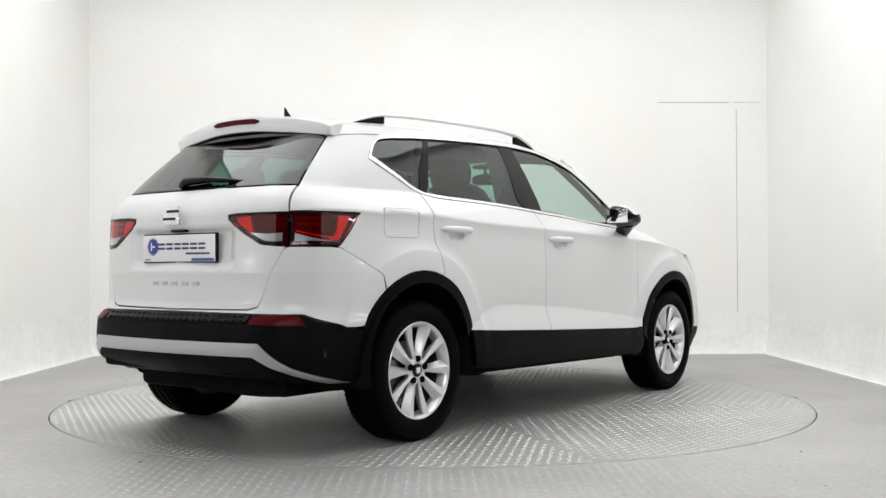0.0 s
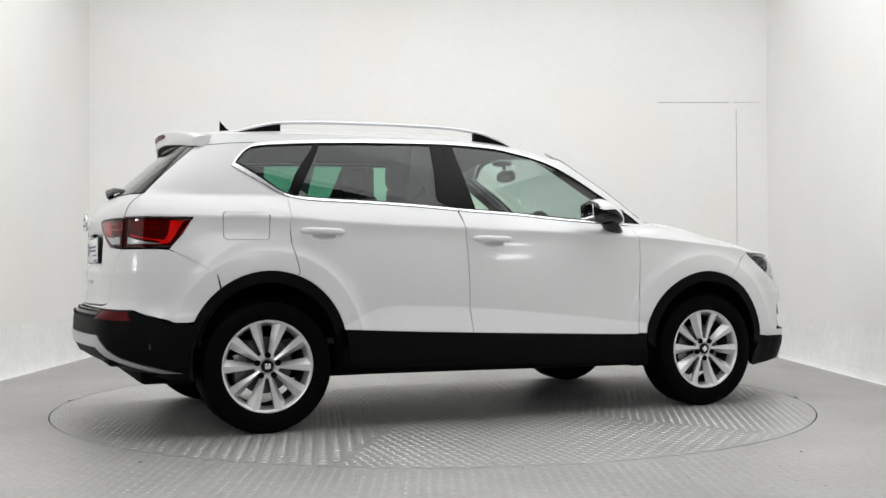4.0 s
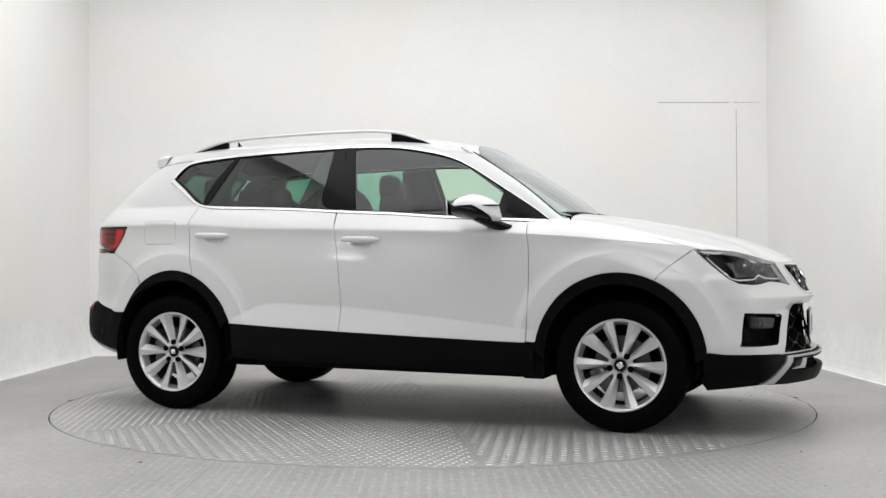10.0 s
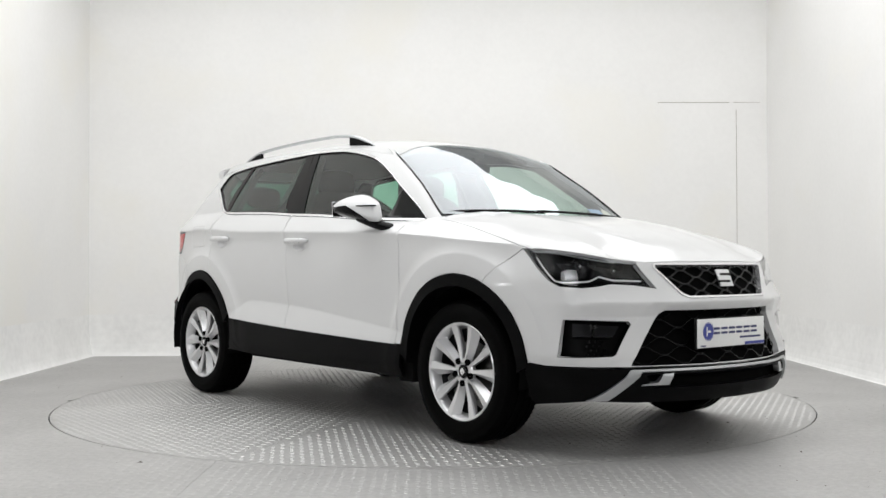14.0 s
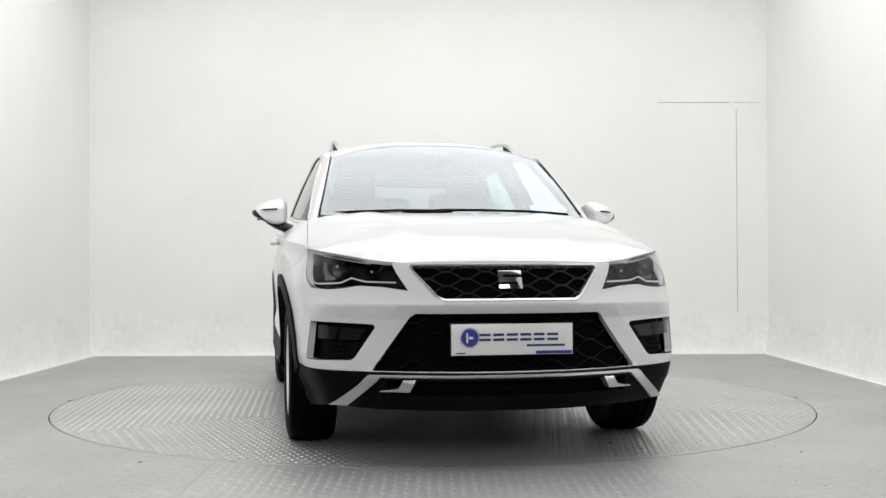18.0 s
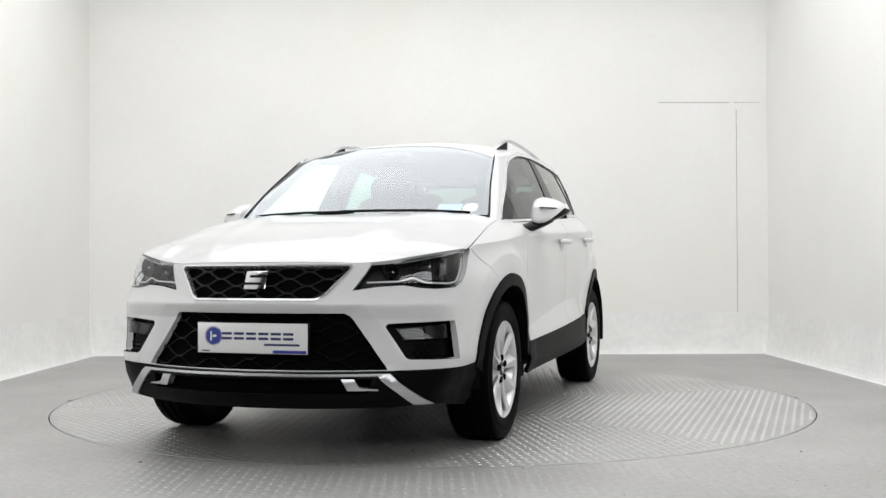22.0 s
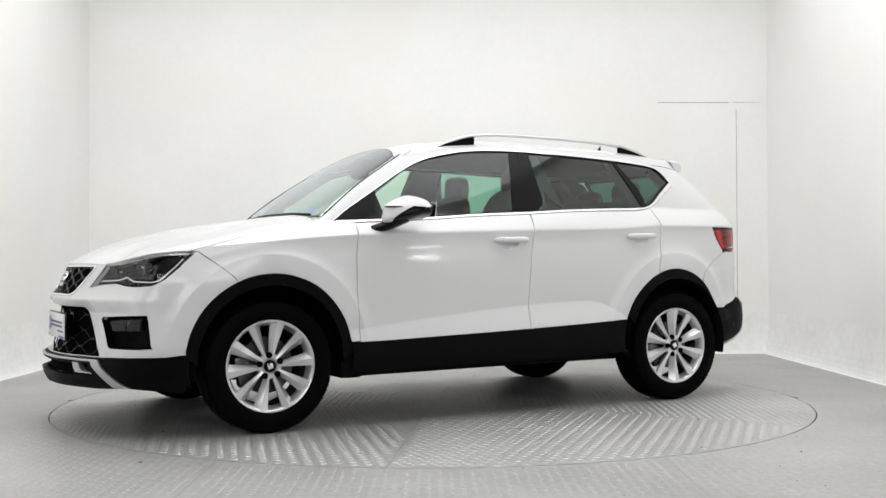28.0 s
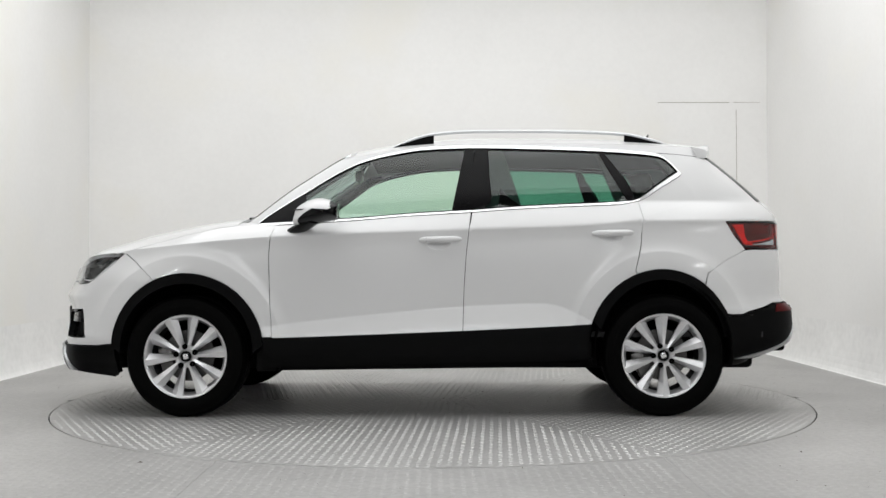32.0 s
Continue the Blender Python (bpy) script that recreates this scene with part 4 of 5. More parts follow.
    refl = yr((0.51, 0.613), (0.69, 0.610), (0.715, 0.582), (0.72, 0.567), (0.52, 0.575), (0.51, 0.613))
    sheet("rear_reflector", skin, refl, DEEPRED, car, off=0.008, flange=0.01, mirror=True, step=0.04, label="red rear reflector in the bumper")
    # silver skid trims
    skid = yr((-0.76, 0.315), (-0.57, 0.497), (0.57, 0.497), (0.76, 0.315), (0.715, 0.315), (0.64, 0.375), (0.54, 0.436), (-0.54, 0.436), (-0.64, 0.375), (-0.715, 0.315), (-0.76, 0.315))
    sheet("rear_skid_trim", skin, skid, SATIN, car, off=0.010, flange=0.012, step=0.03, label="satin silver skid trim across the rear bumper")
    skid = yf((-0.585, 0.376), (0.585, 0.376), (0.735, 0.250), (0.665, 0.250), (0.54, 0.362), (-0.54, 0.362), (-0.665, 0.250), (-0.735, 0.250), (-0.585, 0.376))
    sheet("front_skid_trim", skin, skid, SATIN, car, off=0.014, flange=0.02, step=0.04, label="satin silver skid trim under the front bumper")
    sheet("skid_fin", skin, yf((0.400, 0.358), (0.452, 0.358), (0.474, 0.324), (0.54, 0.317), (0.545, 0.309), (0.425, 0.309), (0.400, 0.358)), SATIN, car, off=0.008, flange=0.03, mirror=True, step=0.04)


cladding()


def bumpers():
    # front bumper, painted, with grille, intake and lamp openings
    head = xz((1.70, 0.902), (1.78, 0.83), (1.86, 0.765), (1.91, 0.738)) + yf((0.74, 0.732), (0.68, 0.737), (0.62, 0.748), (0.52, 0.742), (0.425, 0.726))
    head_top = [(s, z - 0.004) for s, z in lead if s > sf(0.47, 0.84)]
    grille_top = [(s, z - 0.004) for s, z in lead if s <= sf(0.415, 0.84)]
    seam = xz((1.5155, 0.7529), (1.535, 0.778), (1.627, 0.856), (1.695, 0.906))
    fog = yf((0.814, 0.595), (0.568, 0.584), (0.560, 0.572), (0.645, 0.447), (0.660, 0.438), (0.832, 0.435), (0.814, 0.595))
    half_l = xz(*arch(ARCH_F, 5, 65, n=20)) + seam + head + yf((0.47, 0.80), (0.485, 0.838)) + [lead_pt for lead_pt in lead[::-1] if lead_pt[0] <= sf(0.485, 0.84)]
    intake = yf((-0.395, 0.628), (0.395, 0.628), (0.415, 0.615), (0.572, 0.395), (-0.572, 0.395), (-0.415, 0.615), (-0.395, 0.628))
    grille = yf((-0.405, 0.834), (0.405, 0.834), (0.412, 0.822), (0.315, 0.70), (0.285, 0.684), (-0.285, 0.684), (-0.315, 0.70), (-0.412, 0.822), (-0.405, 0.834))
    low = xz((1.755, 0.404), (1.85, 0.394), (1.95, 0.394)) + yf((0.78, 0.394), (0.60, 0.389), (0.0, 0.387))
    full = half_l + [(-s, z) for s, z in half_l[::-1] if s > 0] + [(-s, z) for s, z in low if s > 0] + low[::-1]
    sheet("front_bumper", skin, full, PAINT, car, holes=(intake, grille, fog, [(-s, z) for s, z in fog]), lines=[*[yf((e * 0.86, z), (e * 0.02, z)) for e in (1, -1) for z in (0.673, 0.661, 0.611, 0.599)], *[[(e * sf(y + d, z), z) for y, z in fine([(0.568, 0.40), (0.378, 0.667)])] for e in (1, -1) for d in (0.092, 0.108)]] + [[(e * sx(x, z), z) for x, z in flare_arc(ARCH_F, k)[:30]] for e in (1, -1) for k in (FLARE[1] + 0.05, FLARE[1] + 0.014, FLARE[1], FLARE[1] - 0.014)], step=0.025, flange=0.03)
    # grille: bright frame, dark back, wavy bars
    ring = tidy(grille)
    cen = ring.mean(0)
    frame_in = [tuple(cen + (p - cen) * np.array([0.975, 0.925])) for p in ring]
    g = sheet("grille", skin, grille, INNER, car, off=-0.035, flange=0, step=0.06, label="black honeycomb grille with a bright frame")
    sheet("grille_frame", skin, [tuple(p) for p in tidy(grille, -0.001)], CHROME, g, holes=(frame_in,), off=0.004, flange=0.03, step=0.05, inset=0)
    lower = sheet("lower_grille", skin, intake, INNER, car, off=-0.045, flange=0, step=0.06)

    def bars(parent, poly, z0, z1, rows, amp, period, off, r, material):
        P = tidy(poly)
        for j in range(rows):
            z = z0 + (z1 - z0) * (j + 0.5) / rows
            run = []
            for i in range(-200, 201):
                y = i * period / 16
                if abs(y) > 0.62:
                    continue
                ph = (y / period + 0.5 * (j % 2)) % 1.0
                tri = (0.3 - ph) / 0.3 if ph < 0.3 else (0 if ph < 0.5 else ((ph - 0.5) / 0.3 if ph < 0.8 else 1))
                zz = z + amp * (2 * tri - 1)
                s = sf(y, zz)
                if inside(np.array([[s, zz]]), P)[0]:
                    run.append(tuple(skin(s, zz) + np.array([-off, 0, 0])))
                elif len(run) > 4:
                    break
            if len(run) > 3:
                part("grille_bar", tube(run, r, 6, 1.0), material, parent)

    bars(g, grille, 0.684, 0.834, 5, 0.0140, 0.165, 0.012, 0.0040, BAR)
    bars(lower, intake, 0.395, 0.628, 6, 0.0170, 0.19, 0.024, 0.0032, GLOSSBLACK)
    # badge: a bright rounded tile with two slanted dark strokes
    badge = part("badge", box(2.128, -0.052, 0.722, 2.146, 0.052, 0.808, 0.006), REFLECTOR, g, "plain bright badge tile on the grille")
    badge.matrix_basis = Matrix.Translation((0.045, 0, 0)) @ Matrix.Translation((2.13, 0, 0.765)) @ Matrix.Rotation(radians(-22), 4, "Y") @ Matrix.Translation((-2.13, 0, -0.765))
    for k, (y0, y1, z) in enumerate(((-0.030, 0.054, 0.782), (-0.054, 0.030, 0.748))):
        b = part("badge_stroke", box(2.143, y0, z - 0.0055, 2.1475, y1, z + 0.0055), GLOSSBLACK, badge, smooth=False)
    # fog lamp recess
    for side in (1, -1):
        loop = [(side * s, z) for s, z in fog]
        hold = sheet("fog_lamp_housing", skin, loop, CLAD, car, off=-0.05, flange=0, step=0.05, inset=-0.004)
        ring = tidy(loop)
        lamp = yf(*[(side * y, z) for y, z in ((0.795, 0.582), (0.60, 0.568), (0.635, 0.520), (0.80, 0.524), (0.795, 0.582))])
        sheet("fog_lamp", skin, lamp, FOGGREY, hold, off=-0.02, flange=0.02, step=0.03, label="clear fog lamp")
        p = skin(sf(0.74, 0.553), 0.553)
        bulb = part("fog_bulb", lathe([(0.020, 0.0), (0.016, -0.012), (0.006, -0.018), (0.001, -0.018)], 12, "x"), REFLECTOR, hold, smooth=False)
        bulb.matrix_basis = pose(p[0] - 0.014, side * (p[1] - 0.006), 0.553, 0, 0, side * 25)
        sheet("fog_divider", skin, yf(*[(side * y, z) for y, z in ((0.700, 0.574), (0.708, 0.574), (0.722, 0.522), (0.712, 0.522), (0.700, 0.574))]), GLOSSBLACK, hold, off=-0.014, flange=0.01, step=0.04, inset=0)
        sheet("fog_lens", skin, lamp, FOGLENS, hold, off=-0.010, flange=0.006, step=0.05).visible_shadow = False
        bm = bmesh.new()
        for r in range(4):
            z = 0.442 + 0.019 * r
            for k in range(7):
                y = 0.655 + 0.026 * k + 0.013 * (r % 2)
                if y > 0.735 or y < 0.66:
                    continue
                p = Vector(skin(sf(y, z), z)) + Vector((-0.03, 0, 0))
                vs = [bm.verts.new((p.x, side * (p.y + 0.012 * math.cos(a)), p.z + 0.008 * math.sin(a))) for a in (0, math.pi / 3, 2 * math.pi / 3, math.pi, 4 * math.pi / 3, 5 * math.pi / 3)]
                bm.faces.new(vs)
        tagged(part("fog_mesh", bm, GLOSSBLACK, hold), kind="stuff")
        wall = np.array(ring)
        bm = bmesh.new()
        v0 = [bm.verts.new(skin(s, z)) for s, z in wall]
        v1 = [bm.verts.new(skin(s, z) - np.array([0.055, side * 0.03, 0])) for s, z in wall]
        for i in range(len(wall)):
            j = (i + 1) % len(wall)
            bm.faces.new((v0[i], v0[j], v1[j], v1[i]))
        part("fog_surround", bm, CLAD, hold)
    # rear bumper, painted
    lampline = xz((-1.745, 0.917), (-1.80, 0.915)) + yr((0.715, 0.915), (0.645, 0.915))
    gate = yr((0.625, 0.90), (0.575, 0.80), (0.535, 0.70), (0.515, 0.648), (0.47, 0.636), (0, 0.632))
    half = xz(*arch(ARCH_R, 154, 127, n=20)) + xz((-1.535, 0.786), (-1.63, 0.848), (-1.75, 0.911)) + lampline[2:] + gate
    low = xz((-1.672, 0.557), (-1.80, 0.558)) + yr((0.79, 0.560), (0.735, 0.597), (0.70, 0.619), (0.0, 0.626))
    full = half + [(2 * SS - s, z) for s, z in half[::-1] if s < SS] + [(2 * SS - s, z) for s, z in low if s < SS] + low[::-1]
    sheet("rear_bumper", skin, full, PAINT, car, lines=[p if e > 0 else [(2 * SS - s, z) for s, z in p] for e in (1, -1) for k in (FLARE[1] + 0.05, FLARE[1] + 0.014, FLARE[1], FLARE[1] - 0.014) for p in [[(sx(x, z), z) for x, z in flare_arc(ARCH_R, k)[30:]]]] + [yr((e * 0.57, z), (e * 0.85, z)) for e in (1, -1) for z in (0.792, 0.80, 0.808)], step=0.025, flange=0.02)
    return head, fog


HEAD_LOW, FOG = bumpers()
x_lip = curve((0, -1.692), (0.1, -1.688), (0.3, -1.660), (0.5, -1.618), (0.553, -1.595))          # the spoiler's rear edge by half-width
z_lip = curve((0, 1.566), (0.1, 1.564), (0.3, 1.548), (0.5, 1.515), (0.553, 1.493))
t_lip = curve((0, 0.076), (0.3, 0.074), (0.5, 0.064), (0.553, 0.045))


def lip_x(y):
    return float(x_lip(abs(y)))


def lip_z(y):
    return float(z_lip(abs(y)))


def tailgate():
    edge = [(0.515, 0.652), (0.537, 0.70), (0.577, 0.80), (0.627, 0.90), (0.636, 0.915)]
    lamp_low = [(0.60, 0.918), (0.52, 0.926), (0.44, 0.967), (0.37, 1.010), (0.335, 1.040), (0.335, 1.062), (0.40, 1.066), (0.640, 1.068)]
    half = yr((0, 0.636), (0.47, 0.640), *edge, *lamp_low, (0.6435, 1.076), (0.607, 1.19), (0.3, 1.19), (0, 1.19))
    full = half + [(2 * SS - s, z) for s, z in half[::-1] if s < SS - 1e-6]
    crease = yr((-0.62, 1.128), (0.62, 1.128))
    fold, fold_low = yr((-0.57, 0.808), (0.57, 0.808)), yr((-0.565, 0.792), (0.565, 0.792))
    recess = [yr((-y, z0), (y, z0), (y, z1), (-y, z1), (-y, z0)) for y, z0, z1 in ((0.388, 0.806, 1.015), (0.322, 0.862, 0.998))]
    gate = sheet("tailgate", skin, full, PAINT, car, step=0.025, lines=(crease, fold, fold_low, *recess), flange=0.02)
    half = yr((0, 1.197), (0.604, 1.197), (0.578, 1.30), (0.530, 1.435), (0.515, 1.455), (0, 1.465))
    full = half + [(2 * SS - s, z) for s, z in half[::-1] if s < SS - 1e-6]
    pane = sheet("rear_window", skin, full, TAILGLASS, car, off=-0.002, flange=0.006, step=0.06)
    pane.visible_shadow = False
    a = tidy(full)
    cen = np.array([SS, 1.32])
    sheet("rear_window_border", skin, full, GLOSSBLACK, car, holes=([tuple(cen + (p - cen) * np.array([0.93, 0.86])) for p in a],), off=-0.007, flange=0, step=0.06, inset=0.001)
    # roof spoiler
    bm = bmesh.new()
    rows = []
    under = bmesh.new()
    lows = []
    for i in range(41):
        y = -0.553 + 1.106 * i / 40
        n = abs(y) / 0.553
        xr, xf = lip_x(y), -1.595 + 0.088 * n ** 4
        zt = lip_z(y)
        zf = float(deck_roof(xf, y)[2])
        thick = float(t_lip(abs(y)))
        xb = -1.60 + 0.060 * n ** 4
        pts = ((xf, y, zf), ((xf + xr) / 2, y, (zf + zt) / 2 + 0.003), (xr + 0.012, y, zt), (xr, y, zt - 0.2 * thick), (xr + 0.006, y, zt - thick), (xr + 0.03, y, zt - thick - 0.004), (xb - 0.02, y, 1.452 - 0.004 * n), (xb, y, 1.450 - 0.004 * n))
        rows.append([bm.verts.new(v) for v in pts])
        if n < 0.9:
            lows.append([under.verts.new(v) for v in ((xr + 0.014, y, zt - thick - 0.0035), (xr + 0.03, y, zt - thick - 0.007), (min(xr + 0.06, -1.62 + 0.05 * n ** 4), y, 1.466 - 0.010 * n))])
    for r0, r1 in zip(rows, rows[1:]):
        for k in range(8):
            bm.faces.new((r0[k], r0[(k + 1) % 8], r1[(k + 1) % 8], r1[k]))
    for r0, r1 in zip(lows, lows[1:]):
        for k in range(2):
            under.faces.new((r0[k], r0[k + 1], r1[k + 1], r1[k]))
    bm.faces.new(rows[0])
    bm.faces.new(rows[-1][::-1])
    sp = part("spoiler", bm, PAINT, car, angle=50)
    part("spoiler_underside", under, CLAD, sp)
    lamp = []
    bm = bmesh.new()
    for i in range(13):
        y = -0.165 + 0.33 * i / 12
        xr, zt = lip_x(y), lip_z(y)
        h = 0.012 * min(1, (0.165 - abs(y)) / 0.03 + 0.25)
        lamp.append([bm.verts.new((xr - 0.003, y, zt - 0.028 + h)), bm.verts.new((xr - 0.001, y, zt - 0.028 - h)), bm.verts.new((xr + 0.02, y, zt - 0.028 - h)), bm.verts.new((xr + 0.02, y, zt - 0.028 + h))])
    for r0, r1 in zip(lamp, lamp[1:]):
        for k in range(4):
            bm.faces.new((r0[k], r0[(k + 1) % 4], r1[(k + 1) % 4], r1[k]))
    bm.faces.new(lamp[0])
    bm.faces.new(lamp[-1][::-1])
    part("high_brake_lamp", bm, DEEPRED, sp, "dark red high brake lamp")
    # rear wiper
    arm = part("rear_wiper", tube([(-1.935, 0.10, 1.215), (-1.945, 0.06, 1.235), (-1.93, -0.1, 1.238), (-1.915, -0.24, 1.228), (-1.90, -0.30, 1.222)], [0.02, 0.022, 0.017, 0.01, 0.006], 10, 0.9), GLOSSBLACK, car)
    # badge and lettering bars
    bd = part("badge", box(-2.079, -0.054, 1.022, -2.062, 0.054, 1.112, 0.006), CHROME, gate, "plain bright badge tile on the tailgate")
    for y0, y1, z in ((-0.056, 0.030, 1.085), (-0.030, 0.056, 1.050)):
        part("badge_stroke", box(-2.0815, y0, z - 0.006, -2.078, y1, z + 0.006), GLOSSBLACK, bd, smooth=False)
    for i in range(5):
        y = 0.145 - 0.0725 * i
        p = skin(sr(y, 0.752), 0.752)
        part("name_bar", box(p[0] - 0.004, y - 0.020, 0.743, p[0] + 0.002, y + 0.020, 0.761, 0.0015), SATIN, gate, smooth=False)
    # plate recess lamp strip
    part("gate_handle", box(-2.042, -0.05, 0.990, -2.01, 0.05, 1.002, 0.004), GLOSSBLACK, gate)
    return gate


GATE = tailgate()
REDGLASS = glazing("red lamp lens", (0.85, 0.16, 0.14), f0=0.05)
SMOKE = shade("smoked lamp plastic", (0.012, 0.004, 0.005), 0.15, ior=1.35)


def rear_lamps():
    outer = yr((0.650, 0.920), (0.650, 1.069)) + yr((0.70, 1.070)) + xz((-1.80, 1.071), (-1.642, 1.069), (-1.69, 0.99), (-1.748, 0.921), (-1.83, 0.919))
    inner = yr((0.335, 1.045), (0.335, 1.060), (0.40, 1.064), (0.638, 1.066), (0.634, 0.918), (0.60, 0.921), (0.52, 0.929), (0.44, 0.970), (0.37, 1.013), (0.335, 1.045))
    o_in = yr((0.665, 0.945), (0.665, 1.05)) + xz((-1.86, 1.052), (-1.70, 1.052), (-1.735, 0.99), (-1.77, 0.945), (-1.83, 0.945))
    for side in (1, -1):
        f = (lambda p: p) if side > 0 else (lambda p: [(2 * SS - s, z) for s, z in p])
        lamp = sheet("tail_lamp", skin, f(outer), DEEPRED, car, off=-0.030, flange=0, step=0.03, label="red tail lamp on the rear wing")
        sheet("lamp_lens", skin, f(outer), REDGLASS, lamp, off=0.001, flange=0.03, step=0.03).visible_shadow = False
        for z in (1.036, 1.008):
            sheet("lamp_rib", skin, f(yr((0.672, z), (0.672, z + 0.014)) + xz((-1.86, z + 0.0145), (-1.80, z + 0.0145), (-1.80, z), (-1.86, z))), REDLAMP, lamp, off=-0.016, flange=0.01, step=0.03)
        sheet("guide_glint", skin, f(xz((-1.752, 0.942), (-1.716, 1.0), (-1.684, 1.054), (-1.752, 1.056), (-1.762, 0.99), (-1.790, 0.942))), BRIGHTRED, lamp, off=-0.008, flange=0.01, step=0.03)
        sheet("guide_glint", skin, f(yr((0.668, 0.980), (0.668, 0.990), (0.76, 0.958)) + xz((-1.80, 0.948), (-1.80, 0.940)) + yr((0.76, 0.948), (0.668, 0.980))), BRIGHTRED, lamp, off=-0.006, flange=0.008, step=0.03)
        sheet("indicator", skin, f(yr((0.664, 0.938), (0.664, 0.976), (0.70, 0.962), (0.75, 0.940), (0.664, 0.938))), CLEARLAMP, lamp, off=0.0025, flange=0.004, step=0.03, label="clear indicator strip")
        border = f(outer)
        mid = np.mean(tidy(border), axis=0)
        sheet("lamp_edge", skin, border, SMOKE, lamp, holes=([tuple(mid + (p - mid) * np.array([0.95, 0.84])) for p in tidy(border)],), off=0.0022, flange=0.003, step=0.04, inset=0.001)
        lamp = sheet("tail_lamp", skin, f(inner), DEEPRED, GATE, off=-0.030, flange=0, step=0.03, label="red tail lamp on the tailgate")
        sheet("lamp_lens", skin, f(inner), REDGLASS, lamp, off=0.001, flange=0.03, step=0.03).visible_shadow = False
        for z, y0 in ((1.034, 0.46), (1.006, 0.49)):
            sheet("lamp_rib", skin, f(yr((y0, z), (y0, z + 0.014), (0.628, z + 0.014), (0.628, z), (y0, z))), REDLAMP, lamp, off=-0.016, flange=0.01, step=0.03)
        # bright block at the inner end: a reflection painted in as red
        sheet("guide_glint", skin, f(yr((0.385, 1.022), (0.372, 1.050), (0.455, 1.054), (0.475, 0.972), (0.445, 0.984), (0.385, 1.022))), BRIGHTRED, lamp, off=-0.010, flange=0.01, step=0.03)
        sheet("reversing_lamp", skin, f(yr((0.455, 0.980), (0.560, 0.974), (0.622, 0.978), (0.622, 0.938), (0.545, 0.938), (0.455, 0.980))), CLEARLAMP, lamp, off=0.0025, flange=0.004, step=0.03, label="clear reversing lamp")
        border = f(inner)
        mid = np.mean(tidy(border), axis=0)
        sheet("lamp_edge", skin, border, SMOKE, lamp, holes=([tuple(mid + (p - mid) * np.array([0.94, 0.84])) for p in tidy(border)],), off=0.0022, flange=0.003, step=0.04, inset=0.001)


rear_lamps()


def headlamps():
    top = [(s, z - 0.005) for s, z in lead if s >= sf(0.485, 0.84)]
    outline = yf((0.425, 0.728), (0.47, 0.80), (0.483, 0.832)) + top + xz((1.70, 0.900), (1.782, 0.832), (1.862, 0.767), (1.912, 0.741)) + yf((0.74, 0.735), (0.68, 0.740), (0.62, 0.751), (0.52, 0.745), (0.425, 0.728))
    for side in (1, -1):
        f = lambda p: [(side * s, z) for s, z in p]
        lamp = sheet("headlamp", skin, f(outline), BEZEL, car, off=-0.075, flange=0, step=0.03, label="clear headlamp with dark bezel and angular light strip")
        sheet("lamp_lens", skin, f(outline), LENS, lamp, off=0.0005, flange=0.02, step=0.035).visible_shadow = False
        bm = bmesh.new()
        ring = tidy(f(outline))
        v0 = [bm.verts.new(skin(s, z) * 1.0 - np.array([0.004, 0, 0])) for s, z in ring]
        v1 = [bm.verts.new(skin(s, z) - np.array([0.07, side * 0.035, 0])) for s, z in ring]
        for i in range(len(ring)):
            j = (i + 1) % len(ring)
            bm.faces.new((v0[i], v0[j], v1[j], v1[i]))
        part("lamp_case", bm, BEZEL, lamp)
        # angular light strip
        strip = yf(*[(y, z) for y, z in ((0.475, 0.765), (0.60, 0.768), (0.655, 0.783), (0.70, 0.762), (0.80, 0.757))])
        strip += xz((1.88, 0.765), (1.80, 0.835), (1.76, 0.872))
        sheet("light_strip", skin, f(ribbon([p for i, p in enumerate(strip) if i == 0 or math.hypot(p[0] - strip[i - 1][0], p[1] - strip[i - 1][1]) > 0.003], 0.006)), DRL, lamp, off=-0.020, flange=0.004, step=0.05, inset=0)
        rim_line = [(s, z - 0.012) for s, z in lead if sf(0.56, 0.85) < s < S_TIP - 0.03]
        sheet("lamp_trim", skin, f(ribbon(rim_line, 0.004)), SATIN, lamp, off=-0.012, flange=0.006, step=0.05, inset=0)
        # reflector bowls
        sheet("reflector_panel", skin, f(yf((0.655, 0.80), (0.70, 0.780), (0.79, 0.775), (0.80, 0.86), (0.74, 0.868), (0.66, 0.845), (0.655, 0.80))), LAMPGREY, lamp, off=-0.055, flange=0.01, step=0.03)
        for y, z, r in ((0.715, 0.825, 0.046), (0.575, 0.803, 0.026)):
            p = Vector(skin(sf(y, z), z))
            bm = lathe([(r, 0.0), (r * 0.97, -0.006), (r * 0.8, -0.03), (r * 0.45, -0.045), (0.002, -0.05)], 9, "x")
            bowl = part("reflector", bm, LAMPGREY if y > 0.6 else BEZEL, lamp, smooth=False)
            bowl.matrix_basis = pose(p.x - 0.028, side * (p.y - 0.012), p.z, 0, 0, side * 18)
            bulb = part("bulb", blob((0, 0, 0), (0.016, 0.010, 0.010), 2), REFLECTOR, bowl)
            bulb.matrix_basis = pose(-0.02, 0, 0)
        for y in (0.53, 0.655):
            bm = box(-0.03, -0.004, -0.035, 0.01, 0.004, 0.035, 0.003)
            fin = part("bezel_fin", bm, GLOSSBLACK, lamp)
            p = skin(sf(y, 0.80), 0.80)
            fin.matrix_basis = pose(p[0] - 0.045, side * p[1], 0.80, side * 30, 0, 0)


headlamps()


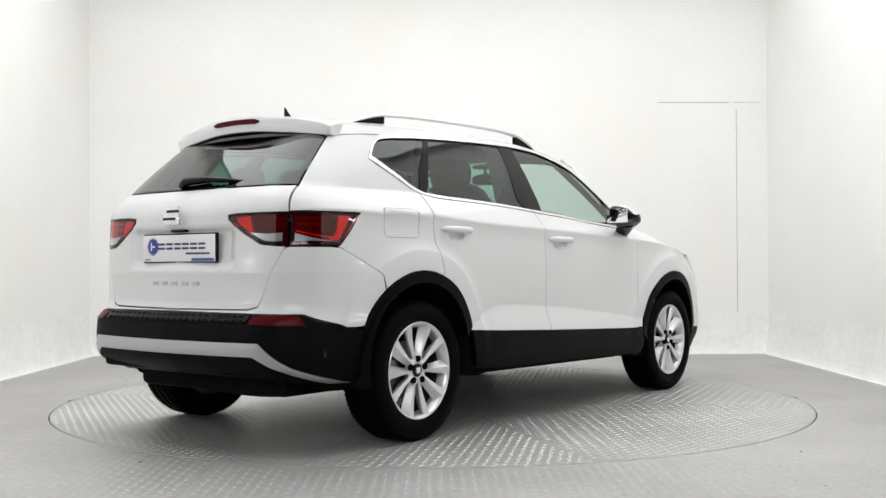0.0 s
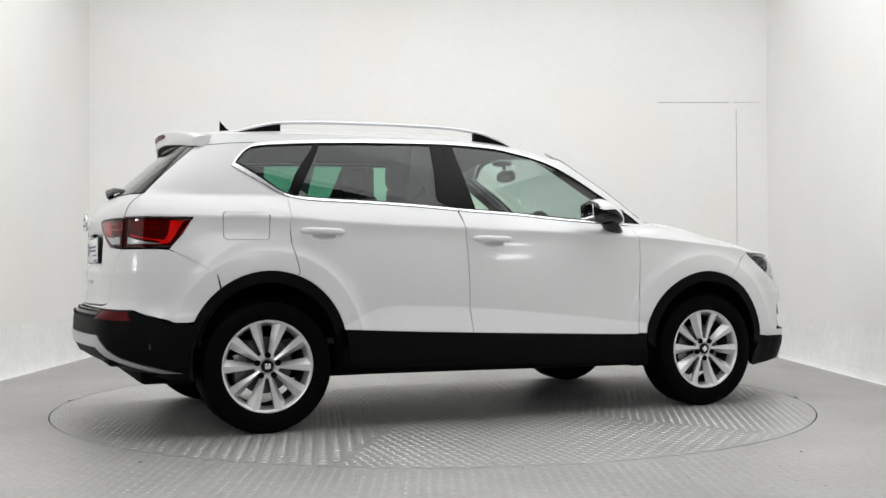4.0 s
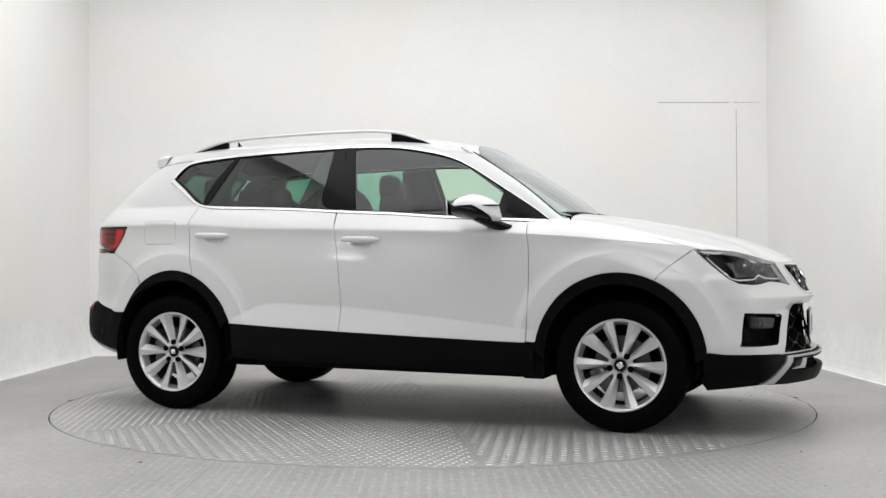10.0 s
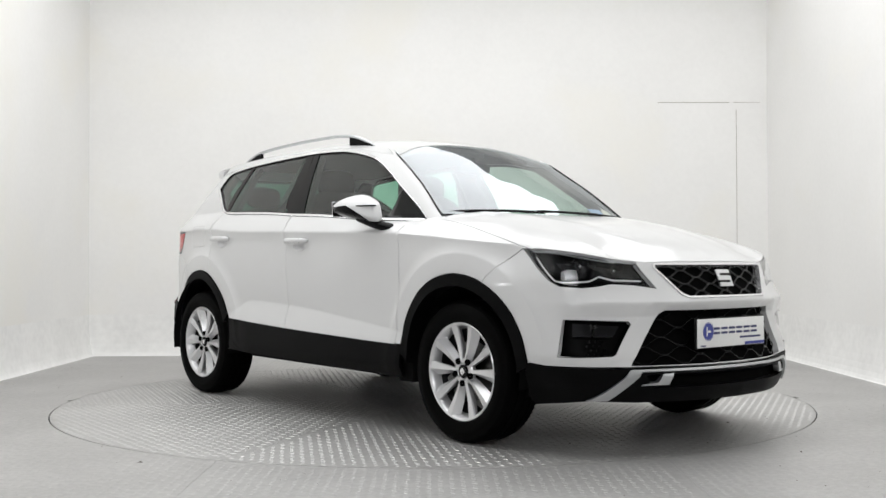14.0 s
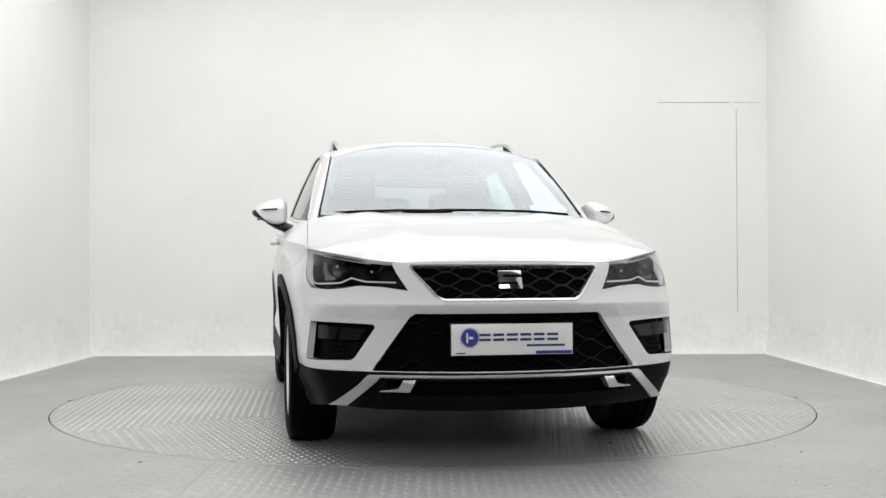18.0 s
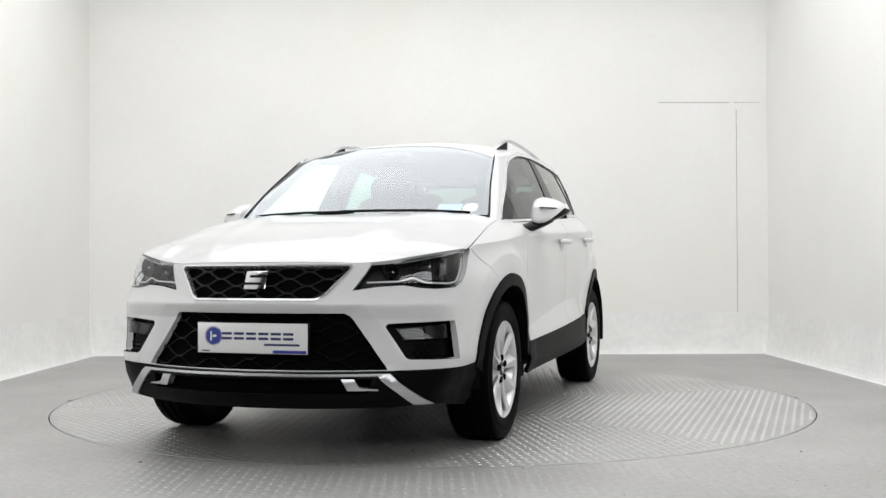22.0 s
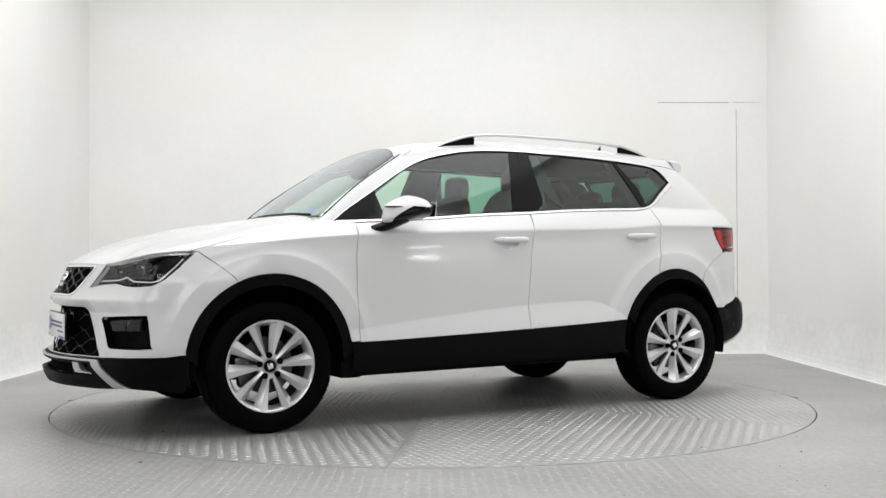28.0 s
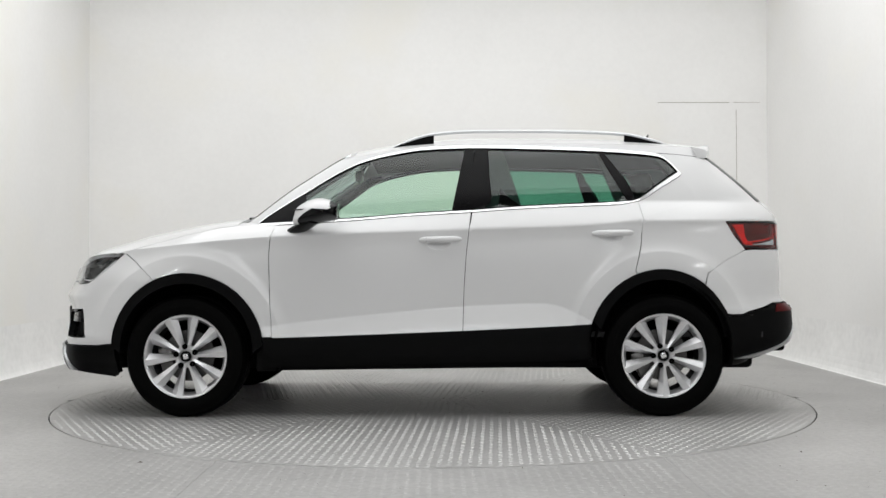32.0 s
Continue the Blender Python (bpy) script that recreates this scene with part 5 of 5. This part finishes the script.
def mirrors():
    # side outline of the shell, from its nose over the top to the rear and along the bottom
    shape = bow((0.738, 1.118), (0.726, 1.148), (0.68, 1.180), (0.61, 1.203), (0.55, 1.197), (0.497, 1.176), (0.486, 1.160), (0.494, 1.095), (0.505, 1.080), (0.56, 1.072), (0.64, 1.052), (0.71, 1.050), (0.748, 1.066), (0.738, 1.118), n=4)[:-1]
    for side in (1, -1):
        m = bmesh.new()
        rings = []
        for y, k, dx in ((0.858, 0.05, 0.0), (0.858, 0.50, 0.0), (0.864, 0.72, 0.0), (0.880, 0.92, 0.0), (0.905, 0.99, -0.003), (0.935, 0.97, -0.008), (0.965, 0.89, -0.014), (0.99, 0.79, -0.021), (1.012, 0.66, -0.028), (1.030, 0.48, -0.033), (1.042, 0.27, -0.036), (1.0475, 0.03, -0.037)):
            out = max(0.0, (y - 0.905) / 0.14)
            rings.append([m.verts.new((0.60 + (x - 0.60) * k + dx, side * y, 1.140 - 0.014 * out + (z - 1.140) * k * (1 if z > 1.14 else 1 - 0.45 * out))) for x, z in shape])
        for r0, r1 in zip(rings, rings[1:]):
            for i in range(len(shape)):
                q = (r0[i], r0[(i + 1) % len(shape)], r1[(i + 1) % len(shape)], r1[i])
                m.faces.new(q if side > 0 else q[::-1])
        bmesh.ops.recalc_face_normals(m, faces=m.faces[:])
        p1, n1 = Vector((0.62, 0, 1.140)), Vector((-0.08, 0, 1)).normalized()
        p2, n2 = Vector((0.64, side * 0.97, 1.100)), Vector((0.5, side * -0.8, 1.4)).normalized()
        for p, n in ((p1, n1), (p2, n2)):
            bmesh.ops.bisect_plane(m, geom=m.verts[:] + m.edges[:] + m.faces[:], plane_co=p, plane_no=n)
        m.normal_update()
        low = m.copy()
        low.normal_update()
        for b, keep in ((m, True), (low, False)):
            gone = [f for f in b.faces if ((f.normal.x > -0.3 and (n1.dot(f.calc_center_median() - p1) > 0 or n2.dot(f.calc_center_median() - p2) > 0)) != keep)]
            bmesh.ops.delete(b, geom=gone, context="FACES")
        mir = part("door_mirror", low, GLOSSBLACK, car, "door mirror with white cap and black lower shell")
        part("mirror_cap", m, PAINT, mir)
        glass_plate = part("mirror_glass", box(-0.004, -0.072, -0.040, 0.002, 0.072, 0.040, 0.0015), MIRROR, mir, angle=20)
        glass_plate.matrix_basis = pose(0.4905, side * 0.945, 1.127, 0, -5, side * 4)
        part("mirror_arm", tube([(0.765, side * 0.79, 1.018), (0.745, side * 0.825, 1.020), (0.715, side * 0.86, 1.035), (0.665, side * 0.905, 1.060), (0.62, side * 0.94, 1.085)], [0.055, 0.05, 0.048, 0.05, 0.05], 14, 0.55), GLOSSBLACK, mir)
        ind = [(0.728 - 0.02 * i / 10 - 0.10 * (i / 10) ** 2.4, side * (0.915 + 0.103 * (i / 10) ** 0.8), 1.139 - 0.004 * i / 10) for i in range(11)]
        part("mirror_indicator", tube(ind, 0.0052, 8, 0.7), GLOSSBLACK, mir, "dark indicator slit")


mirrors()


def handles():
    for h in HANDLES:
        x0, x1, z = h
        for side in (1, -1):
            pts, rad = [], []
            for i in range(17):
                t = i / 16
                x = x0 + (x1 - x0) * t
                y = skin(sx(x, z), z)[1]
                out = 0.008 + 0.032 * (1 - abs(2 * t - 1) ** 4)
                pts.append((x, side * (y + out), z + 0.004 - 0.004 * t))
                rad.append(0.0150 * (0.55 + 0.45 * (1 - abs(2 * t - 1) ** 8)))
            bar = part("door_handle", tube(pts, rad, 12, 1.1), PAINT, car)
            bm = bmesh.new()
            rings = []
            for k, d in ((1.06, 0.003), (0.97, 0.006), (0.85, 0.016), (0.65, 0.025), (0.35, 0.030), (0.02, 0.031)):
                rings.append([bm.verts.new((float(p[0]), side * float(p[1] - d), float(p[2]))) for p in (skin(s, v) for s, v in cup_line(h, k))])
            for r0, r1 in zip(rings, rings[1:]):
                for i in range(len(r0)):
                    q = (r0[i], r0[(i + 1) % len(r0)], r1[(i + 1) % len(r0)], r1[i])
                    bm.faces.new(q if side > 0 else q[::-1])
            part("handle_cup", bm, PAINT, bar)
            y = skin(sx((x0 + x1) / 2, z), z)[1]
            part("handle_gap", box(x1 - 0.036, side * (y + 0.002), z - 0.012, x1 - 0.034, side * (y + 0.047), z + 0.012), INNER, bar, smooth=False)


handles()


def rails():
    z_rail = curve((-1.40, 1.530), (-1.30, 1.565), (-1.13, 1.602), (-0.85, 1.616), (-0.5, 1.620), (-0.22, 1.617), (-0.01, 1.600), (0.12, 1.566), (0.22, 1.524))
    for side in (1, -1):
        xs = np.linspace(-1.40, 0.22, 50)
        w = np.interp(xs, [-1.4, -1.0, 0.0, 0.2], [0.468, 0.485, 0.54, 0.535])
        pts = [(float(x), side * float(y), float(z_rail(x)) - 0.008) for x, y in zip(xs, w)]
        rad = [0.005 + 0.0085 * min(1, 12 * min((x + 1.40), (0.22 - x))) for x in xs]
        rail = part("roof_rail", tube(pts, [float(r) for r in rad], 12, 0.75), SATIN, car, "slim satin silver roof rail")
        for x0, x1 in ((-1.395, -1.13), (-0.02, 0.212)):
            bm = bmesh.new()
            top, low = [], []
            for i in range(13):
                x = x0 + (x1 - x0) * i / 12
                y = float(np.interp(x, xs, w))
                zr = float(deck_roof(x, y)[2])
                for lst, z in ((top, max(float(z_rail(x)) - 0.010, zr - 0.002)), (low, zr - 0.004)):
                    lst.append((bm.verts.new((x, side * (y - 0.009), z)), bm.verts.new((x, side * (y + 0.010), z))))
            for i in range(12):
                for q in ((top[i][0], top[i + 1][0], top[i + 1][1], top[i][1]), (top[i][1], top[i + 1][1], low[i + 1][1], low[i][1]), (top[i][0], low[i][0], low[i + 1][0], top[i + 1][0])):
                    bm.faces.new(q)
            for q in (0, 12):
                bm.faces.new((top[q][0], top[q][1], low[q][1], low[q][0]))
            part("rail_foot", bm, CLAD, rail, smooth=False)
    fin = bmesh.new()
    secs = []
    for i in range(9):
        t = i / 8
        x, h, w = -1.262 - 0.09 * t, 0.085 * t ** 1.5, 0.013 * (1 - 0.6 * t) + 0.004
        z = float(z_roof(x)) - 0.002
        secs.append([fin.verts.new(v) for v in ((x, -w, z), (x, -w * 0.4, z + h * 0.9 + 0.003), (x, w * 0.4, z + h * 0.9 + 0.003), (x, w, z))])
    for a, b in zip(secs, secs[1:]):
        for k in range(3):
            fin.faces.new((a[k], a[k + 1], b[k + 1], b[k]))
    fin.faces.new(secs[-1])
    part("antenna", fin, GLOSSBLACK, car, "black shark-fin antenna")


rails()


def wheel(name, x, y, side, spin):
    w = new(name)
    w.parent = car
    w.matrix_basis = pose(x, side * y, 0.334, 0, spin, 0 if side > 0 else 180)
    w["label"] = "black tyre on a silver ten-spoke alloy wheel"
    prof = [(0.212, -0.085), (0.222, -0.096), (0.245, -0.106), (0.285, -0.111), (0.312, -0.106), (0.326, -0.094), (0.3325, -0.078)]
    for g in (-0.047, 0.0, 0.047):
        prof += [(0.334, g - 0.009), (0.3265, g - 0.006), (0.3265, g + 0.006), (0.334, g + 0.009)]
    prof += [(0.3325, 0.078), (0.326, 0.094), (0.319, 0.101), (0.3175, 0.104), (0.312, 0.106), (0.29, 0.1105), (0.287, 0.112), (0.268, 0.1125), (0.245, 0.107), (0.236, 0.104), (0.229, 0.098), (0.222, 0.096)]
    tyre = part("tyre", lathe(prof, 96), RUBBER, w, angle=28)
    # shoulder blocks
    bm = bmesh.new()
    for k in range(84):
        for e in (-1, 1):
            a = 2 * math.pi * (k + 0.25 * e) / 84
            m = Matrix.Rotation(-a, 4, "Y")
            q = []
            for r, h, d in ((0.3338, 0.074, 0), (0.3275, 0.0955, 0), (0.3275, 0.0955, 0.0135), (0.3338, 0.074, 0.0135)):
                q.append(bm.verts.new(m @ Vector((r + 0.0018, e * h, d))))
            bm.faces.new(q if e > 0 else q[::-1])
    tagged(part("tread_pattern", bm, RUBBER, tyre, smooth=False), kind="stuff")
    rim = part("rim", lathe([(0.200, 0.05), (0.206, 0.07), (0.212, 0.084), (0.216, 0.094), (0.223, 0.101), (0.229, 0.1025), (0.2325, 0.099), (0.231, 0.092)], 80), ALLOY, w)
    part("barrel", lathe([(0.216, -0.09), (0.200, -0.08), (0.192, -0.03), (0.196, 0.03), (0.203, 0.056)], 64), SOFT, rim)
    blades = []
    for e in (1, -1):                      # the spokes go in mirrored pairs
        bm = bmesh.new()
        secs = []
        for i in range(8):
            t = i / 7
            r = 0.046 + 0.176 * t
            wide = 0.0105 + 0.0265 * t
            face = 0.084 + 0.013 * t ** 2 - 0.003 * math.sin(math.pi * t)
            bend = 0.004 * t
            secs.append([bm.verts.new((x, y, e * z)) for x, y, z in ((r, face - 0.008, bend - wide), (r, face, bend - wide * 0.9), (r, face + 0.004, bend + wide * 0.05), (r, face - 0.026, bend + wide), (r, face - 0.034, bend + wide * 0.8), (r, face - 0.034, bend - wide * 0.6))])
        for p, q in zip(secs, secs[1:]):
            for n in range(6):
                f = (p[n], p[(n + 1) % 6], q[(n + 1) % 6], q[n])
                bm.faces.new(f if e > 0 else f[::-1])
        bm.faces.new(secs[-1] if e > 0 else secs[-1][::-1])
        blades.append(bm)
    first = [None, None]
    for k in range(10):
        a = 2 * math.pi * k / 10 + 0.10
        if first[k % 2] is None:
            ob = first[k % 2] = part("spoke", blades[k % 2], ALLOY, rim, angle=14)
        else:
            ob = new("spoke", first[k % 2].data)
            ob.parent = rim
        ob.matrix_basis = Matrix.Rotation(-a, 4, "Y")
    part("hub", lathe([(0.064, 0.060), (0.064, 0.078), (0.060, 0.083), (0.038, 0.084), (0.033, 0.0795), (0.001, 0.0795)], 40), ALLOY, rim)
    part("hub_cap", lathe([(0.031, 0.078), (0.031, 0.086), (0.028, 0.0885), (0.001, 0.0895)], 32), GLOSSBLACK, rim)
    part("hub_badge", box(-0.014, 0.0885, -0.014, 0.014, 0.0915, 0.014, 0.003), CHROME, rim)
    for k in range(5):
        a = 2 * math.pi * k / 5 + 0.10 + math.pi / 10
        b = part("wheel_bolt", lathe([(0.0150, 0.080), (0.0150, 0.0925), (0.0125, 0.0928), (0.0115, 0.089), (0.001, 0.089)], 14), INNER, rim)
        b.matrix_basis = Matrix.Translation((0.055 * math.cos(a), 0, 0.055 * math.sin(a)))
    part("brake_disc", lathe([(0.05, 0.02), (0.142, 0.02), (0.142, 0.0), (0.05, 0.0)], 48), DISC, w)
    part("brake_caliper", box(0.085, -0.01, -0.075, 0.160, 0.045, 0.075, 0.012), DISC, w)
    return w


WHEELS = [wheel("wheel", 1.342, 0.780, 1, 12), wheel("wheel", 1.342, 0.780, -1, 40), wheel("wheel", -1.287, 0.742, 1, 25), wheel("wheel", -1.287, 0.742, -1, 5)]


def underside():
    for ax in (1.342, -1.287):
        for side in (1, -1):
            bm = bmesh.new()
            ring = []
            for i in range(29):
                a = radians(-12 + 204 * i / 28)
                ring.append([bm.verts.new((ax + 0.375 * math.cos(a), side * yy, 0.36 + 0.395 * math.sin(a))) for yy in (0.52, 0.862)])
            for p, q in zip(ring, ring[1:]):
                bm.faces.new((p[0], p[1], q[1], q[0]))
            bm.faces.new([p[0] for p in ring])
            part("wheel_liner", bm, UNDER, car)
    part("floor_pan", box(-1.86, -0.52, 0.235, 2.02, 0.52, 0.42, 0.03), UNDER, car)
    part("floor_pan", box(-0.90, -0.83, 0.312, 0.93, 0.83, 0.42, 0.02), UNDER, car)
    for y0, y1 in ((0.60, 0.855), (-0.855, -0.60)):
        part("mud_guard", box(0.84, y0, 0.250, 0.955, y1, 0.42, 0.01), UNDER, car)
    part("rear_valance", box(-2.02, -0.60, 0.34, -1.72, 0.60, 0.55, 0.02), UNDER, car)
    part("nose_carrier", box(1.75, -0.50, 0.25, 2.03, 0.50, 0.68, 0.02), INNER, car)
    part("silencer", blob((-1.62, 0.0, 0.27), (0.12, 0.42, 0.075), 3), UNDER, car)
    part("sill_rail", tube([(-0.86, 0.70, 0.285), (0.9, 0.70, 0.265)], 0.025, 8), UNDER, car)
    part("sill_rail", tube([(-0.86, -0.70, 0.285), (0.9, -0.70, 0.265)], 0.025, 8), UNDER, car)
    for ax in (1.342, -1.287):
        part("axle", tube([(ax, -0.70, 0.31), (ax, 0.70, 0.31)], 0.035, 10), UNDER, car)
    # near-black sheet added behind all joints, so their gaps read as shade
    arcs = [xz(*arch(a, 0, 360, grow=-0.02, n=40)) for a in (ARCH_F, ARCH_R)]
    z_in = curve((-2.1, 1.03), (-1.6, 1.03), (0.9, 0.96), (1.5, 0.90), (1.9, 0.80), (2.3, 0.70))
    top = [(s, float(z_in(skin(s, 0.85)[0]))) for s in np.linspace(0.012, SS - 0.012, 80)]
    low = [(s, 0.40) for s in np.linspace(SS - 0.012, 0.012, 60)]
    sheet("joint_backing", skin, top + low, INNER, car, holes=arcs, off=-0.055, flange=0, mirror=True, step=0.05)


underside()
def interior():
    # headliner and pillar trims
    half = [(0.40, 0.0), (0.40, 0.5), (0.25, 0.56), (-0.6, 0.585), (-1.3, 0.58), (-1.55, 0.5), (-1.58, 0)]
    loop = half + [(x, -y) for x, y in half[::-1] if y > 0]
    sheet("headliner", lambda x, y: deck_roof(x, y) - np.array([0, 0, 0.038]), fine(loop, 0.06), LINER, car, step=0.08, flange=0.02, flip=True)
    kw = dict(off=-0.035, flange=0.03, mirror=True, step=0.05, inset=0)
    sheet("pillar_trim", skin, xz((-0.38, 1.10), (-0.135, 1.10), (-0.21, 1.50), (-0.42, 1.50)), SOFT, car, **kw)
    sheet("pillar_trim", skin, xz((-1.55, 1.05), (-1.09, 1.10), (-0.95, 1.49), (-0.99, 1.495), (-1.16, 1.21), (-1.38, 1.35), (-1.30, 1.455), (-1.40, 1.48), (-1.58, 1.35)), SOFT, car, **kw)
    sheet("pillar_trim", skin, xz((0.94, 1.06), (0.99, 1.07)) + yf((0.70, 1.12), (0.59, 1.47)) + xz((0.38, 1.47), (0.62, 1.30), (0.88, 1.12)), SOFT, car, **kw)
    # door cards
    sheet("door_card", skin, xz((-1.15, 0.88), (-0.98, 0.84), (-0.87, 0.72), (-0.83, 0.45), (0.86, 0.45), (0.93, 1.05), (-0.2, 1.118), (-1.12, 1.165)), SOFT, car, off=-0.075, flange=0, mirror=True, step=0.07)
    # dashboard
    bm = bmesh.new()
    rows = []
    for i in range(25):
        y = -0.74 + 1.48 * i / 24
        hood = 0.045 * math.exp(-((y + 0.37) / 0.2) ** 4)
        fx = 0.96 - 0.10 * (abs(y) / 0.74) ** 2
        rows.append([bm.verts.new(v) for v in ((fx, y, 1.062), (fx - 0.22, y, 1.06 + hood), (fx - 0.36, y, 1.03 + hood), (fx - 0.43, y, 0.98 + hood * 0.5), (fx - 0.40, y, 0.80), (fx - 0.32, y, 0.55))])
    for p, q in zip(rows, rows[1:]):
        for k in range(5):
            bm.faces.new((p[k], p[k + 1], q[k + 1], q[k]))
    part("dashboard", bm, SOFT, car)
    part("console", box(-0.25, -0.12, 0.42, 0.55, 0.12, 0.72, 0.04), SOFT, car)
    part("cabin_floor", box(-1.85, -0.76, 0.43, 0.9, 0.76, 0.46), SOFT, car, smooth=False)
    part("parcel_shelf", box(-1.80, -0.60, 1.02, -1.27, 0.60, 1.045, 0.01), SOFT, car)
    # steering wheel on the right
    st = part("steering_wheel", lathe([(0.175 + 0.015 * math.cos(a), 0.015 * math.sin(a)) for a in [2 * math.pi * k / 10 for k in range(10)]], 40, "x", True), SOFT, car)
    st.matrix_basis = pose(0.44, -0.37, 0.985, 0, 22, 0)
    part("wheel_boss", blob((0, 0, 0), (0.03, 0.075, 0.06), 2.6), SOFT, st)
    part("wheel_spoke", box(-0.01, -0.17, -0.018, 0.01, 0.17, 0.018, 0.005), SOFT, st)
    # seats
    for y in (0.37, -0.37):
        s = new("front_seat")
        s.parent = car
        s.matrix_basis = pose(-0.10, y, 0)
        s["label"] = "charcoal cloth front seat"
        part("cushion", blob((0.10, 0, 0.66), (0.27, 0.25, 0.09), 3.2), CLOTH, s)
        part("backrest", blob((-0.20, 0, 0.98), (0.075, 0.25, 0.32), 3.4, shear=(-0.09, 0, 0)), CLOTH, s)
        hr = part("headrest", blob((-0.315, 0, 1.345), (0.045, 0.135, 0.088), 3.0), CLOTH, s)
        for e in (-0.05, 0.05):
            part("headrest_post", tube([(-0.29, e, 1.2), (-0.312, e, 1.32)], 0.006, 8), CHROME, hr)
    s = new("rear_seat")
    s.parent = car
    s.matrix_basis = pose(-0.92, 0, 0)
    s["label"] = "charcoal cloth rear bench seat"
    part("cushion", blob((0.10, 0, 0.68), (0.26, 0.66, 0.09), 4), CLOTH, s)
    part("backrest", blob((-0.24, 0, 0.98), (0.075, 0.66, 0.27), 4, shear=(-0.08, 0, 0)), CLOTH, s)
    for y in (-0.40, 0.0, 0.40):
        hr = part("headrest", blob((-0.335, y, 1.30 if y else 1.265), (0.04, 0.13, 0.072), 3.0), CLOTH, s)
        for e in (-0.05, 0.05):
            part("headrest_post", tube([(-0.31, y + e, 1.18), (-0.33, y + e, 1.28)], 0.006, 8), CHROME, hr)
    mirror = part("inside_mirror", blob((0.47, 0.0, 1.395), (0.022, 0.115, 0.036), 3.2), GLOSSBLACK, car)
    part("mirror_stem", tube([(0.462, 0, 1.41), (0.455, 0, 1.468)], 0.012, 8), GLOSSBLACK, mirror)
    part("sensor_box", blob((0.445, 0.0, 1.478), (0.045, 0.085, 0.016), 3), LINER, mirror)
    # papers behind the windscreen
    def on_screen(name, y0, y1, z0, z1, material, label):
        sheet(name, skin, yf((y0, z0), (y1, z0), (y1, z1), (y0, z1), (y0, z0)), material, car, off=-0.012, flange=0, step=0.03, inset=0, label=label)
    on_screen("permit_card", 0.43, 0.555, 1.128, 1.165, PAPER, "pale blue permit card behind the windscreen")
    ring = [(0.60 + 0.040 * math.cos(2 * math.pi * i / 24), 1.143 + 0.026 * math.sin(2 * math.pi * i / 24)) for i in range(25)]
    sheet("tax_disc", skin, yf(*ring), CREAM, car, off=-0.011, flange=0, step=0.03, inset=0, label="cream round disc behind the windscreen")


interior()


def number_plate(x, z0, z1, front):
    """A white dealer plate with plain bars in place of its print."""
    d = 1 if front else -1
    hold = part("number_plate", box(x - 0.012, -0.268, z0 - 0.006, x, 0.268, z1 + 0.006, 0.004), GLOSSBLACK, car, "white show plate with a blue disc and plain print bars")
    h = z1 - z0
    base = part("plate_face", box(-0.003, -0.260, 0, 0.003, 0.260, h, 0.003), PLATE, hold)
    base.matrix_basis = pose(x + d * 0.005 - (0.012 if not front else 0), 0, z0)
    zz = lambda t: h * t

    def bar(y0, y1, t0, t1, material, name="print_bar", lift=0.0045):
        b = part(name, box(d * 0.003, y0, zz(t0), d * lift, y1, zz(t1)), material, base, smooth=False)
        return b
    # seen from ahead the car's right is the print's left
    sgn = -1 if front else 1
    disc = part("print_disc", lathe([(0.001, d * 0.0048), (0.037, d * 0.0046), (0.037, d * 0.003)], 36, "x"), BLUE, base)
    disc.matrix_basis = pose(0, sgn * 0.182, zz(0.56))
    ring = part("print_ring", lathe([(0.0415, d * 0.0045), (0.0395, d * 0.0046)], 36, "x"), BLUE, base)
    ring.matrix_basis = disc.matrix_basis
    part("print_stroke", box(d * 0.0045, sgn * 0.197, zz(0.40), d * 0.0056, sgn * 0.190, zz(0.72)), PLATE, base, smooth=False)
    part("print_stroke", box(d * 0.0045, sgn * 0.186, zz(0.52), d * 0.0056, sgn * 0.168, zz(0.60)), PLATE, base, smooth=False)
    for i in range(6):
        y = sgn * (0.118 - 0.058 * i)
        bar(y - 0.0235, y + 0.0235, 0.61, 0.69, NAVY)
        bar(y - 0.0235, y + 0.0235, 0.45, 0.53, NAVY)
    bar(sgn * -0.06, sgn * -0.225, 0.26, 0.33, NAVY)
    bar(sgn * -0.10, sgn * -0.255, 0.02, 0.12, BLUE)
    bar(sgn * 0.24, sgn * 0.20, 0.05, 0.09, NAVY)


number_plate(2.218, 0.459, 0.588, True)
number_plate(-2.02, 0.853, 0.978, False)


def motions():
    walk(turntable, [(t, pose(0, 0, 0, 0, 0, a)) for t, a in TURN])
    walk(car, [(t, pose(0, 0, 0, 0, 0, a) @ pose(0, CAR_OFF, 0)) for t, a in TURN])


motions()
